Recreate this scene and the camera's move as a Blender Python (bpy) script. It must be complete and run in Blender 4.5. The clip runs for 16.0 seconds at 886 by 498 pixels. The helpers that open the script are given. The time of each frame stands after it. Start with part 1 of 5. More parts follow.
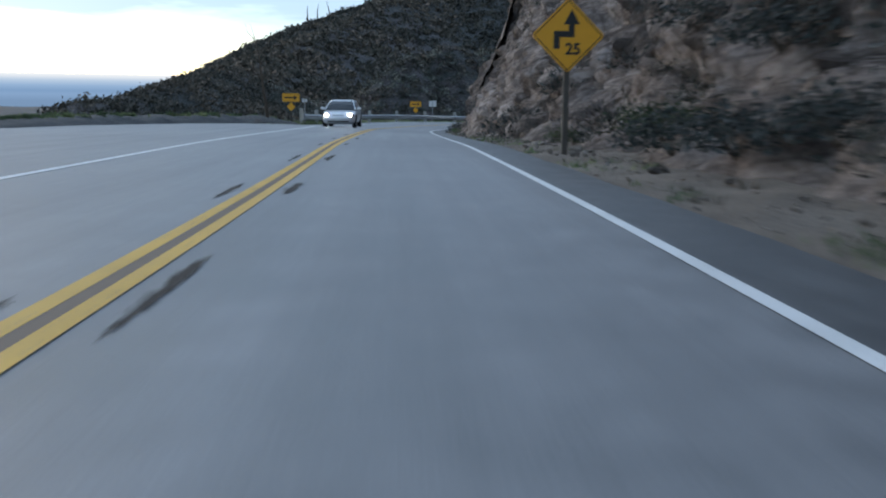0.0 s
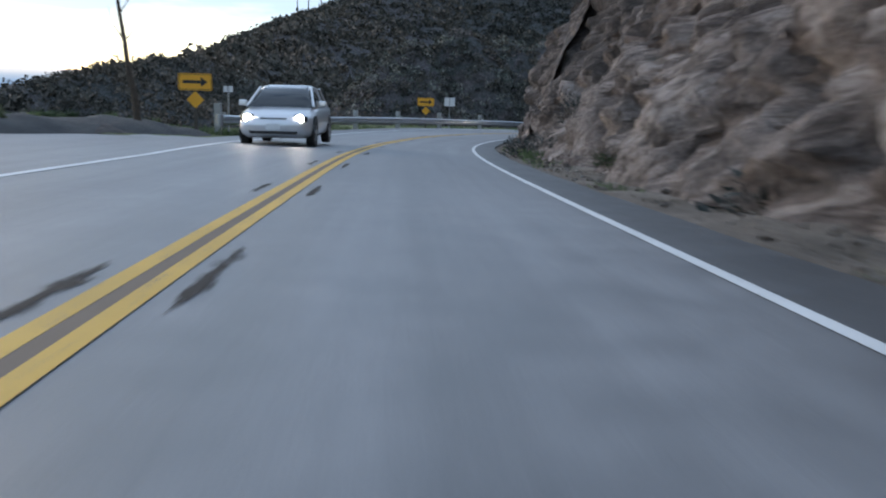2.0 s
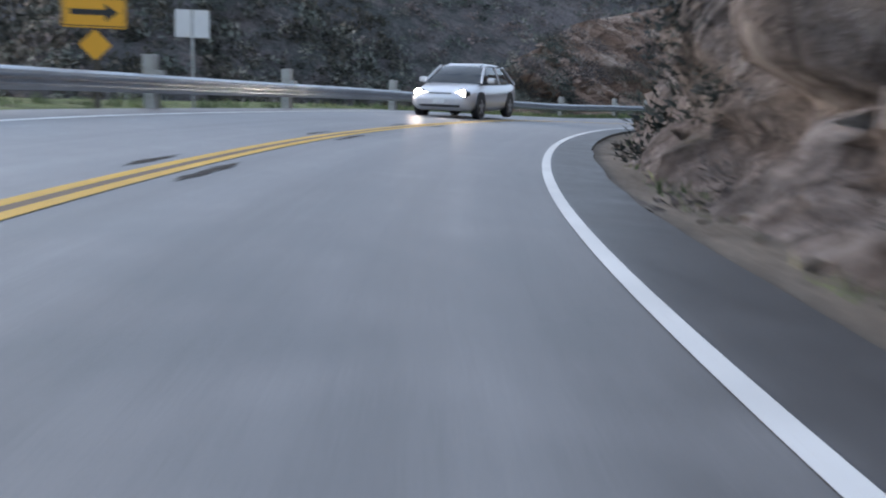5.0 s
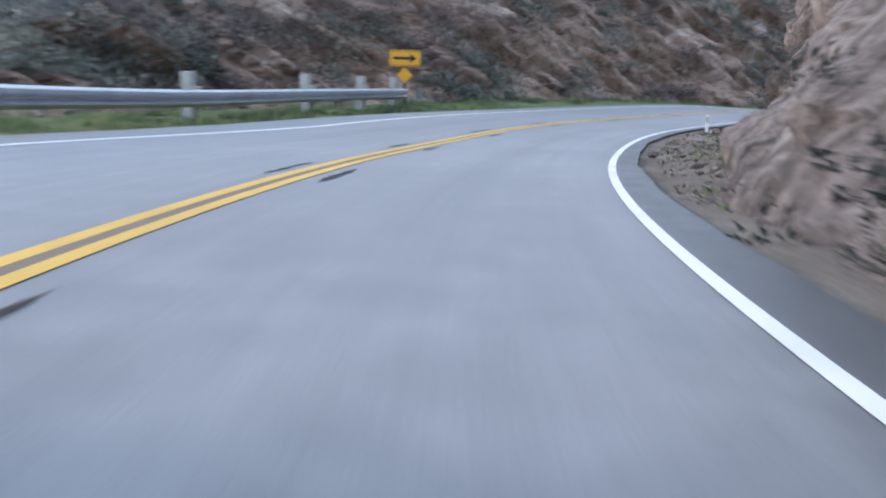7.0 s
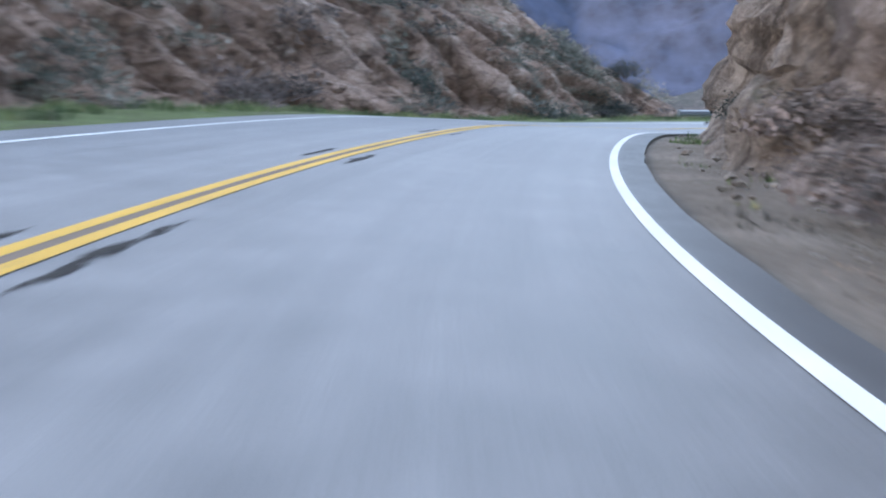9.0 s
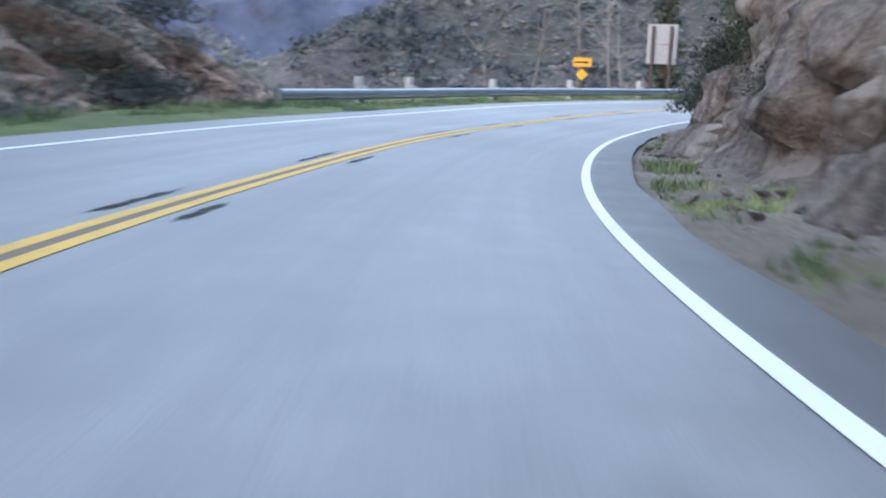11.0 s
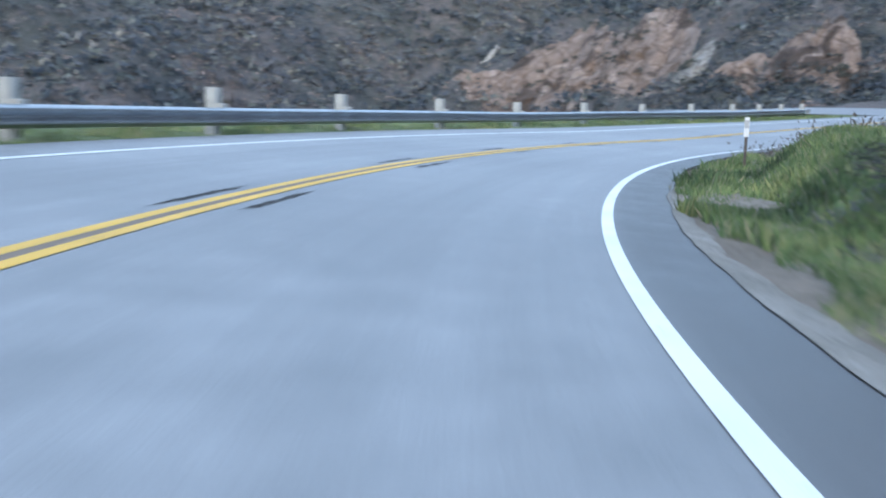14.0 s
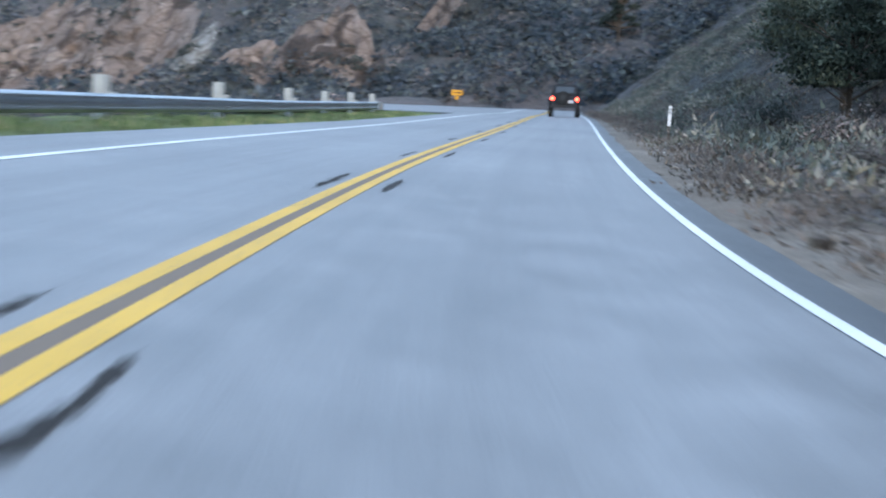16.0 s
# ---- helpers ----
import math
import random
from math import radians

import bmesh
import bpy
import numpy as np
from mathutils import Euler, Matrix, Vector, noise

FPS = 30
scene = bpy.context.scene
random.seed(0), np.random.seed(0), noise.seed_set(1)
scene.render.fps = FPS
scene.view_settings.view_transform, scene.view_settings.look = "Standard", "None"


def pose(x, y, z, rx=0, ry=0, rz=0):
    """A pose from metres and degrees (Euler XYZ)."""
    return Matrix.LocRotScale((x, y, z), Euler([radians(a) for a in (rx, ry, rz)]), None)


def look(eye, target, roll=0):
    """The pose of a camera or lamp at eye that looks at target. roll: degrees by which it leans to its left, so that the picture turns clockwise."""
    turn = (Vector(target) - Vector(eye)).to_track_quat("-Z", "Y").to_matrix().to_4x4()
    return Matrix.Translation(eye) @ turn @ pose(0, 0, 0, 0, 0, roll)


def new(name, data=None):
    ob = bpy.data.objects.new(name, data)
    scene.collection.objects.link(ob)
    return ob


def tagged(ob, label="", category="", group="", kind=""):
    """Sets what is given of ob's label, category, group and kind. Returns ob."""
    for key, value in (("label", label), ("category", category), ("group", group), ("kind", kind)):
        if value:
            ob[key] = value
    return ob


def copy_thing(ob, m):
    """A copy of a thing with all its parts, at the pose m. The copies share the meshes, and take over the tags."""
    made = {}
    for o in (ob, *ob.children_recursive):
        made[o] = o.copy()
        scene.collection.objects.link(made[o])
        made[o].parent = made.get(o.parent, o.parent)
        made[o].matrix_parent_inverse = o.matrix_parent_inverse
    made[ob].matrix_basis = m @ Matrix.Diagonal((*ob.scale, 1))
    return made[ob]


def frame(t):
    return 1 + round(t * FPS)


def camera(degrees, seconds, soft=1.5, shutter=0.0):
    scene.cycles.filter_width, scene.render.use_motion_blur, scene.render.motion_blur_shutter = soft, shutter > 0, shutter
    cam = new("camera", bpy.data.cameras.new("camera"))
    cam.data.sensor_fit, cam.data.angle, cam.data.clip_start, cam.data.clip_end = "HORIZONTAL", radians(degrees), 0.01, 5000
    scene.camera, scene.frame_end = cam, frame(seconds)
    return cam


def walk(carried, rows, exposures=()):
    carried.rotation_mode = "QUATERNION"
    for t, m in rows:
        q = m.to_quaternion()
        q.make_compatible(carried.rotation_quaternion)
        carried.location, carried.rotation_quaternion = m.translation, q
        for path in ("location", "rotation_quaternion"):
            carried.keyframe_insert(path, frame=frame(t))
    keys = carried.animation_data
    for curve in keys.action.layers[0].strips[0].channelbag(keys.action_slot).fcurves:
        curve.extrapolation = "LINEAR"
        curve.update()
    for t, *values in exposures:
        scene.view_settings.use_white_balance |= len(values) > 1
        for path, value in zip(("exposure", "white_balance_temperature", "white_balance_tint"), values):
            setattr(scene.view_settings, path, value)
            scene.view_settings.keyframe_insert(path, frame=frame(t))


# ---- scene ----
cam = camera(50.3, 16.0, soft=2.0, shutter=0.5)
PATH = [
    (0.0, (-11.63, 8.28, 2.63), (-9.39, 17.90, 1.11), 0.53),
    (0.5, (-10.43, 14.96, 2.63), (-8.19, 24.59, 1.12), 0.70),
    (1.0, (-9.31, 21.69, 2.53), (-7.07, 31.32, 1.03), 0.79),
    (1.5, (-8.22, 28.45, 2.48), (-5.96, 38.07, 1.00), 1.01),
    (2.0, (-7.05, 35.19, 2.38), (-4.75, 44.80, 0.88), 1.38),
    (2.5, (-5.88, 41.92, 2.29), (-3.49, 51.51, 0.80), 1.79),
    (3.0, (-4.60, 48.61, 2.16), (-2.09, 58.17, 0.61), 1.95),
    (3.5, (-3.17, 55.24, 2.07), (-0.25, 64.67, 0.43), 1.94),
    (4.0, (-1.37, 61.74, 1.89), (2.01, 70.99, 0.19), 1.78),
    (4.5, (0.70, 68.07, 1.80), (4.54, 77.14, 0.08), 1.63),
    (5.0, (3.16, 74.17, 1.62), (7.55, 82.98, -0.11), 1.84),
    (5.5, (6.02, 80.03, 1.59), (11.08, 88.47, -0.17), 2.07),
    (6.0, (9.36, 85.58, 1.54), (15.15, 93.54, -0.27), 2.15),
    (6.5, (13.18, 90.76, 1.48), (19.70, 98.12, -0.38), 2.01),
    (7.0, (17.46, 95.47, 1.36), (24.71, 102.10, -0.52), 1.70),
    (7.5, (22.19, 99.50, 1.15), (30.19, 105.22, -0.67), 1.38),
    (8.0, (27.33, 103.01, 0.98), (35.85, 107.95, -0.75), 1.15),
    (8.5, (32.86, 106.13, 0.80), (41.89, 110.09, -0.90), 1.19),
    (9.0, (38.79, 108.61, 0.70), (48.23, 111.46, -1.01), 1.37),
    (9.5, (45.00, 110.36, 0.68), (54.70, 112.05, -1.07), 1.63),
    (10.0, (51.33, 111.36, 0.67), (61.16, 111.89, -1.13), 1.90),
    (10.5, (57.62, 111.62, 0.64), (67.43, 111.05, -1.23), 2.06),
    (11.0, (63.64, 111.08, 0.38), (73.33, 109.44, -1.49), 1.95),
    (11.5, (69.53, 109.99, 0.21), (79.01, 107.35, -1.59), 1.28),
    (12.0, (75.31, 108.25, -0.00), (84.52, 104.74, -1.74), 0.50),
    (12.5, (80.92, 105.98, -0.15), (89.72, 101.51, -1.76), 0.33),
    (13.0, (86.14, 103.22, -0.16), (94.44, 97.87, -1.70), 0.74),
    (13.5, (91.02, 99.83, -0.18), (98.65, 93.53, -1.61), 1.35),
    (14.0, (95.50, 95.90, -0.14), (102.24, 88.65, -1.52), 1.78),
    (14.5, (99.49, 91.30, -0.13), (105.21, 83.21, -1.53), 2.19),
    (15.0, (103.03, 86.02, -0.09), (107.64, 77.26, -1.48), 2.42),
    (15.5, (105.92, 80.18, -0.06), (109.36, 70.89, -1.37), 2.67),
    (16.0, (108.11, 74.04, 0.03), (110.41, 64.39, -1.22), 2.58),
]
walk(cam, [(t, look(e, g, r)) for t, e, g, r in PATH],
     exposures=[(0, 1.03, 6200, 9), (2.5, 1.22, 6550, 13), (3.5, 1.2, 6750, 14), (4.5, 1.53, 6950, 17), (7.0, 2.38, 6780, 17), (10.5, 2.62, 6650, 16), (11.7, 2.58, 6700, 14), (13.0, 2.37, 6120, 10), (16, 2.15, 6150, 10)])

# ---- sky and light: dusk under thin high cloud ----
world = bpy.data.worlds.new("dusk_sky")
scene.world = world
world.use_nodes = True
wn, wl = world.node_tree.nodes, world.node_tree.links
wn.clear()
SUN_EL, SUN_AZ = 9.0, -35.0          # degrees; azimuth from +y towards +x
sky = wn.new("ShaderNodeTexSky")
sky.sky_type, sky.sun_disc = "NISHITA", False
sky.sun_elevation, sky.sun_rotation = radians(SUN_EL), radians(SUN_AZ)
sky.altitude, sky.air_density, sky.dust_density, sky.ozone_density = 900, 1.0, 1.6, 2.0
wco = wn.new("ShaderNodeTexCoord")
wmap = wn.new("ShaderNodeMapping")
wmap.inputs["Scale"].default_value = (1.2, 1.2, 7.0)
wno = wn.new("ShaderNodeTexNoise")
wno.inputs["Scale"].default_value, wno.inputs["Detail"].default_value, wno.inputs["Roughness"].default_value = 2.3, 6, 0.55
wra = wn.new("ShaderNodeValToRGB")
wra.color_ramp.elements[0].position, wra.color_ramp.elements[1].position = 0.38, 0.62
wmx = wn.new("ShaderNodeMix")
wmx.data_type = "RGBA"
wmx.inputs["B"].default_value = (1.9, 2.55, 3.4, 1)
wsc = wn.new("ShaderNodeMath")
wsc.operation = "MULTIPLY"
wsc.inputs[1].default_value = 0.85
wbg = wn.new("ShaderNodeBackground")
wbg.inputs["Strength"].default_value = 0.14
wou = wn.new("ShaderNodeOutputWorld")
wl.new(wco.outputs["Generated"], wmap.inputs["Vector"])
wl.new(wmap.outputs["Vector"], wno.inputs["Vector"])
wse, wri, wad = wn.new("ShaderNodeSeparateXYZ"), wn.new("ShaderNodeMapRange"), wn.new("ShaderNodeMath")
wri.inputs["From Min"].default_value, wri.inputs["From Max"].default_value = 0.05, 0.1
wri.inputs["To Min"].default_value, wri.inputs["To Max"].default_value = -0.14, 0.12
wl.new(wco.outputs["Generated"], wse.inputs["Vector"])
wl.new(wse.outputs["Z"], wri.inputs["Value"])
wl.new(wno.outputs["Fac"], wad.inputs[0])
wl.new(wri.outputs["Result"], wad.inputs[1])
wl.new(wad.outputs[0], wra.inputs["Fac"])
wl.new(wra.outputs["Color"], wsc.inputs[0])
wl.new(wsc.outputs[0], wmx.inputs["Factor"])
wl.new(sky.outputs["Color"], wmx.inputs["A"])
wl.new(wmx.outputs["Result"], wbg.inputs["Color"])
wl.new(wbg.outputs["Background"], wou.inputs["Surface"])
sun = new("sun", bpy.data.lights.new("sun", "SUN"))
sun.data.energy, sun.data.angle, sun.data.color = 0.6, radians(20), (1.0, 0.9, 0.78)
saz, sel = radians(SUN_AZ), radians(18)
sun.matrix_world = look((0, 0, 60), Vector((0, 0, 60)) - Vector((math.sin(saz) * math.cos(sel), math.cos(saz) * math.cos(sel), math.sin(sel))))


# ---- materials ----
def mat(name, rough=0.9, metal=0.0, color=(0.5, 0.5, 0.5)):
    m = bpy.data.materials.new(name)
    m.use_nodes = True
    b = m.node_tree.nodes["Principled BSDF"]
    b.inputs["Roughness"].default_value, b.inputs["Metallic"].default_value = rough, metal
    b.inputs["Base Color"].default_value = (*color, 1)
    return m, m.node_tree.nodes, m.node_tree.links, b


def coords(n, l, scale=(1, 1, 1), rot=(0, 0, 0), order="POINT"):
    c, m = n.new("ShaderNodeTexCoord"), n.new("ShaderNodeMapping")
    m.vector_type = order
    m.inputs["Scale"].default_value, m.inputs["Rotation"].default_value = scale, rot
    l.new(c.outputs["Object"], m.inputs["Vector"])
    return m.outputs["Vector"]


def coords_uv(n, l, uv, scale):
    m = n.new("ShaderNodeMapping")
    m.inputs["Scale"].default_value = scale
    l.new(uv.outputs["UV"], m.inputs["Vector"])
    return m.outputs["Vector"]


def noise_tex(n, l, vec, scale, detail=5, rough=0.6, warp=0.0):
    t = n.new("ShaderNodeTexNoise")
    t.inputs["Scale"].default_value, t.inputs["Detail"].default_value = scale, detail
    t.inputs["Roughness"].default_value, t.inputs["Distortion"].default_value = rough, warp
    l.new(vec, t.inputs["Vector"])
    return t.outputs["Fac"]


def ramp(n, l, fac, stops):
    r = n.new("ShaderNodeValToRGB")
    e = r.color_ramp.elements
    while len(e) < len(stops):
        e.new(0.5)
    for q, (p, c) in zip(e, stops):
        q.position, q.color = p, (*c, 1) if len(c) == 3 else c
    l.new(fac, r.inputs["Fac"])
    return r.outputs["Color"]


def blend(n, l, fac, a, b, mode="MIX"):
    m = n.new("ShaderNodeMix")
    m.data_type, m.blend_type = "RGBA", mode
    for s, v in (("Factor", fac), ("A", a), ("B", b)):
        if isinstance(v, (int, float)):
            m.inputs[s].default_value = v
        elif isinstance(v, tuple):
            m.inputs[s].default_value = (*v, 1)
        else:
            l.new(v, m.inputs[s])
    return m.outputs["Result"]


def bump(n, l, b, height, strength, dist):
    k = n.new("ShaderNodeBump")
    k.inputs["Strength"].default_value, k.inputs["Distance"].default_value = strength, dist
    l.new(height, k.inputs["Height"])
    l.new(k.outputs["Normal"], b.inputs["Normal"])


BW = [(0.0, (0, 0, 0)), (1.0, (1, 1, 1))]


def asphalt_mat():
    m, n, l, b = mat("asphalt", 0.72)
    v = coords(n, l)
    fine, mid, big = noise_tex(n, l, v, 90, 3, 0.7), noise_tex(n, l, v, 2.2, 5, 0.6), noise_tex(n, l, v, 0.16, 4, 0.55)
    c = ramp(n, l, big, [(0.3, (0.16, 0.162, 0.17)), (0.7, (0.215, 0.217, 0.225))])
    c = blend(n, l, 0.5, c, ramp(n, l, mid, [(0.3, (0.25, 0.25, 0.25)), (0.75, (0.8, 0.8, 0.8))]), "OVERLAY")
    c = blend(n, l, 0.35, c, ramp(n, l, fine, [(0.3, (0.2, 0.2, 0.2)), (0.7, (0.85, 0.85, 0.85))]), "OVERLAY")
    uv = n.new("ShaderNodeUVMap")
    uv.uv_map = "lanes"
    sep, across = n.new("ShaderNodeSeparateXYZ"), n.new("ShaderNodeMapRange")
    l.new(uv.outputs["UV"], sep.inputs["Vector"])
    across.inputs["From Min"].default_value, across.inputs["From Max"].default_value = -13.2, 3.4
    l.new(sep.outputs["X"], across.inputs["Value"])
    u = lambda o: (o + 13.2) / 16.6
    lanes = ramp(n, l, across.outputs["Result"], [(0.0, (0.46,) * 3), (u(-4.0), (0.46,) * 3), (u(-2.6), (0.53,) * 3), (u(-1.7), (0.49,) * 3), (u(-0.8), (0.53,) * 3), (u(0.1), (0.47,) * 3), (u(0.75), (0.53,) * 3),
                                                 (u(1.4), (0.48,) * 3), (u(2.1), (0.53,) * 3), (u(2.78), (0.46,) * 3), (u(2.9), (0.14,) * 3), (1.0, (0.1,) * 3)])
    c = blend(n, l, 0.8, c, lanes, "OVERLAY")
    streak = noise_tex(n, l, coords_uv(n, l, uv, (2.2, 0.05, 1)), 1.0, 5, 0.65)
    c = blend(n, l, 0.35, c, ramp(n, l, streak, [(0.3, (0.3,) * 3), (0.7, (0.7,) * 3)]), "OVERLAY")
    l.new(c, b.inputs["Base Color"])
    l.new(ramp(n, l, mid, [(0.2, (0.4, 0.4, 0.4)), (0.8, (0.65, 0.65, 0.65))]), b.inputs["Roughness"])
    bump(n, l, b, fine, 0.35, 0.006)
    return m


def paint_mat(name, color, wear):
    m, n, l, b = mat(name, 0.62)
    v = coords(n, l)
    w = ramp(n, l, noise_tex(n, l, v, 14, 6, 0.7), [(wear - 0.06, (0, 0, 0)), (wear + 0.06, (1, 1, 1))])
    g = ramp(n, l, noise_tex(n, l, v, 1.1, 3), [(0.3, tuple(0.8 * q for q in color)), (0.7, color)])
    l.new(blend(n, l, w, (0.11, 0.105, 0.1), g), b.inputs["Base Color"])
    bump(n, l, b, noise_tex(n, l, v, 80, 2), 0.2, 0.004)
    return m


def rock_mat(name, dark, midc, pale, veg, tilt, k=1.0, zs=2.6, stain=0.85):
    m, n, l, b = mat(name, 0.92)
    v = coords(n, l, (k, k, k))
    st = coords(n, l, (1 / (0.7 * k), 1 / (0.7 * k), 1 / (zs * k)), (radians(-tilt), radians(tilt * 0.8), 0), "TEXTURE")
    a, s, f = noise_tex(n, l, v, 0.35, 5, 0.6, 0.6), noise_tex(n, l, st, 1.1, 8, 0.68, 0.5), noise_tex(n, l, v, 9, 6, 0.7)
    vor = n.new("ShaderNodeTexVoronoi")
    vor.feature, vor.inputs["Scale"].default_value = "DISTANCE_TO_EDGE", 0.9
    l.new(st, vor.inputs["Vector"])
    c = ramp(n, l, s, [(0.3, dark), (0.5, midc), (0.68, pale)])
    c = blend(n, l, ramp(n, l, a, [(0.35, (0, 0, 0)), (0.65, (0.75, 0.75, 0.75))]), c, ramp(n, l, f, [(0.3, midc), (0.7, pale)]))
    c = blend(n, l, 0.6, c, ramp(n, l, f, [(0.25, (0.15, 0.15, 0.15)), (0.75, (0.85, 0.85, 0.85))]), "OVERLAY")
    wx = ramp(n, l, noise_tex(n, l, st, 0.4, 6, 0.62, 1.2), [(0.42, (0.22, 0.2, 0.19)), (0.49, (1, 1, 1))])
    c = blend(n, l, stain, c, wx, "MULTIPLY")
    fresh = ramp(n, l, noise_tex(n, l, st, 0.55, 5, 0.6, 0.8), [(0.57, (0, 0, 0)), (0.63, (0.75, 0.75, 0.75))])
    c = blend(n, l, fresh, c, tuple(min(0.6, 1.2 * q) for q in pale))
    crack = ramp(n, l, vor.outputs["Distance"], [(0.0, (0.45, 0.42, 0.4)), (0.07, (1, 1, 1))])
    c = blend(n, l, 0.8, c, crack, "MULTIPLY")
    lich = ramp(n, l, noise_tex(n, l, v, 0.8, 6, 0.65), [(0.62, (0, 0, 0)), (0.72, (0.6, 0.6, 0.6))])
    l.new(blend(n, l, lich, c, veg), b.inputs["Base Color"])
    h = n.new("ShaderNodeMath")
    h.operation = "ADD"
    l.new(s, h.inputs[0])
    l.new(f, h.inputs[1])
    bump(n, l, b, h.outputs[0], 1.0, 0.18 / k)
    return m


def hill_mat(name):
    m, n, l, b = mat(name, 0.95)
    v = coords(n, l)
    big, mid, fine = noise_tex(n, l, v, 0.05, 5, 0.6, 0.5), noise_tex(n, l, v, 0.55, 6, 0.72, 0.3), noise_tex(n, l, v, 4.0, 5, 0.7)
    earth = ramp(n, l, big, [(0.3, (0.07, 0.063, 0.065)), (0.45, (0.125, 0.104, 0.1)), (0.55, (0.09, 0.081, 0.084)), (0.7, (0.19, 0.163, 0.155))])
    scrub = ramp(n, l, fine, [(0.3, (0.032, 0.036, 0.034)), (0.55, (0.06, 0.063, 0.059)), (0.75, (0.095, 0.09, 0.086))])
    where = blend(n, l, 0.5, mid, noise_tex(n, l, v, 0.022, 4, 0.62, 0.8))
    c = blend(n, l, ramp(n, l, where, [(0.47, (0, 0, 0)), (0.56, (1, 1, 1))]), scrub, earth)
    c = blend(n, l, 0.5, c, ramp(n, l, fine, [(0.25, (0.12, 0.12, 0.12)), (0.75, (0.88, 0.88, 0.88))]), "OVERLAY")
    l.new(c, b.inputs["Base Color"])
    bump(n, l, b, mid, 1.0, 0.8)
    return m


def earth_mat(name, stops, rough=0.95, scale=1.0, bmp=0.05):
    m, n, l, b = mat(name, rough)
    v = coords(n, l)
    a, f = noise_tex(n, l, v, 0.22 * scale, 6, 0.62, 0.4), noise_tex(n, l, v, 7 * scale, 6, 0.7)
    c = ramp(n, l, a, stops)
    c = blend(n, l, 0.65, c, ramp(n, l, f, [(0.25, (0.12, 0.12, 0.12)), (0.75, (0.88, 0.88, 0.88))]), "OVERLAY")
    l.new(c, b.inputs["Base Color"])
    bump(n, l, b, f, 0.8, bmp)
    return m


def leaf_mat(name, stops, patch=0.03, clumps=0.8):
    m, n, l, b = mat(name, 0.75)
    g = n.new("ShaderNodeNewGeometry")
    v = coords(n, l)
    c = ramp(n, l, g.outputs["Random Per Island"], stops)
    p = ramp(n, l, noise_tex(n, l, v, patch, 4, 0.6), [(0.35, (0.5, 0.56, 0.6)), (0.5, (0.95, 0.93, 0.93)), (0.62, (1.5, 1.3, 1.24))])
    c = blend(n, l, 1.0, c, p, "MULTIPLY")
    q = ramp(n, l, noise_tex(n, l, v, clumps, 3, 0.55), [(0.32, (0.5, 0.54, 0.52)), (0.5, (1.0, 1.0, 1.0)), (0.68, (1.6, 1.5, 1.45))])
    l.new(blend(n, l, 1.0, c, q, "MULTIPLY"), b.inputs["Base Color"])
    b.inputs["Specular IOR Level"].default_value = 0.2
    up = n.new("ShaderNodeVectorMath")
    up.operation = "MULTIPLY_ADD"
    up.inputs[1].default_value, up.inputs[2].default_value = (0.45, 0.45, 0.45), (0, 0, 0.5)
    l.new(g.outputs["Normal"], up.inputs[0])
    unit = n.new("ShaderNodeVectorMath")
    unit.operation = "NORMALIZE"
    l.new(up.outputs["Vector"], unit.inputs[0])
    l.new(unit.outputs["Vector"], b.inputs["Normal"])
    return m


def metal_mat(name, color, rough, metal):
    m, n, l, b = mat(name, rough, metal)
    v = coords(n, l)
    s, f = noise_tex(n, l, v, 1.7, 5), noise_tex(n, l, v, 25, 4)
    c = ramp(n, l, s, [(0.3, tuple(0.75 * q for q in color)), (0.7, color)])
    l.new(blend(n, l, 0.3, c, ramp(n, l, f, [(0.3, (0.3, 0.3, 0.3)), (0.7, (0.7, 0.7, 0.7))]), "OVERLAY"), b.inputs["Base Color"])
    l.new(ramp(n, l, f, [(0.3, (rough * 0.8,) * 3), (0.7, (min(1, rough * 1.2),) * 3)]), b.inputs["Roughness"])
    return m


def plain_mat(name, color, rough=0.6, metal=0.0, var=0.2, scale=6.0):
    m, n, l, b = mat(name, rough, metal)
    f = noise_tex(n, l, coords(n, l), scale, 5, 0.65)
    l.new(ramp(n, l, f, [(0.25, tuple(q * (1 - var) for q in color)), (0.75, color)]), b.inputs["Base Color"])
    return m


def glow_mat(name, color, strength):
    m, n, l, b = mat(name, 0.3, 0, color)
    b.inputs["Emission Color"].default_value = (*color, 1)
    b.inputs["Emission Strength"].default_value = strength
    return m


ASPHALT = asphalt_mat()
TAR = plain_mat("tar_patch", (0.022, 0.02, 0.019), 0.92, 0, 0.6)
YELLOW_LINE = paint_mat("yellow_line_paint", (0.68, 0.4, 0.045), 0.36)
WHITE_LINE = paint_mat("white_line_paint", (0.76, 0.77, 0.77), 0.32)
WORN_STRIP = plain_mat("worn_brown_asphalt", (0.19, 0.145, 0.11), 0.85)
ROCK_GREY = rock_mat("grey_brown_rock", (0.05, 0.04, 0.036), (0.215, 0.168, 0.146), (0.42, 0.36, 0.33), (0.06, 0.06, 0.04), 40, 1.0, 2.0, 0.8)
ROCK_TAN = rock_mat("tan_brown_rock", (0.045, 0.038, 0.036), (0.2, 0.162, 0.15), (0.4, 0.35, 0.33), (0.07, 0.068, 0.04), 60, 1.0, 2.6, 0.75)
# stained rock, its colour darkened further for shade under overhangs
ROCK_DARK = rock_mat("stained_and_shaded_rock", (0.03, 0.025, 0.024), (0.1, 0.078, 0.068), (0.24, 0.195, 0.175), (0.06, 0.062, 0.036), 60)
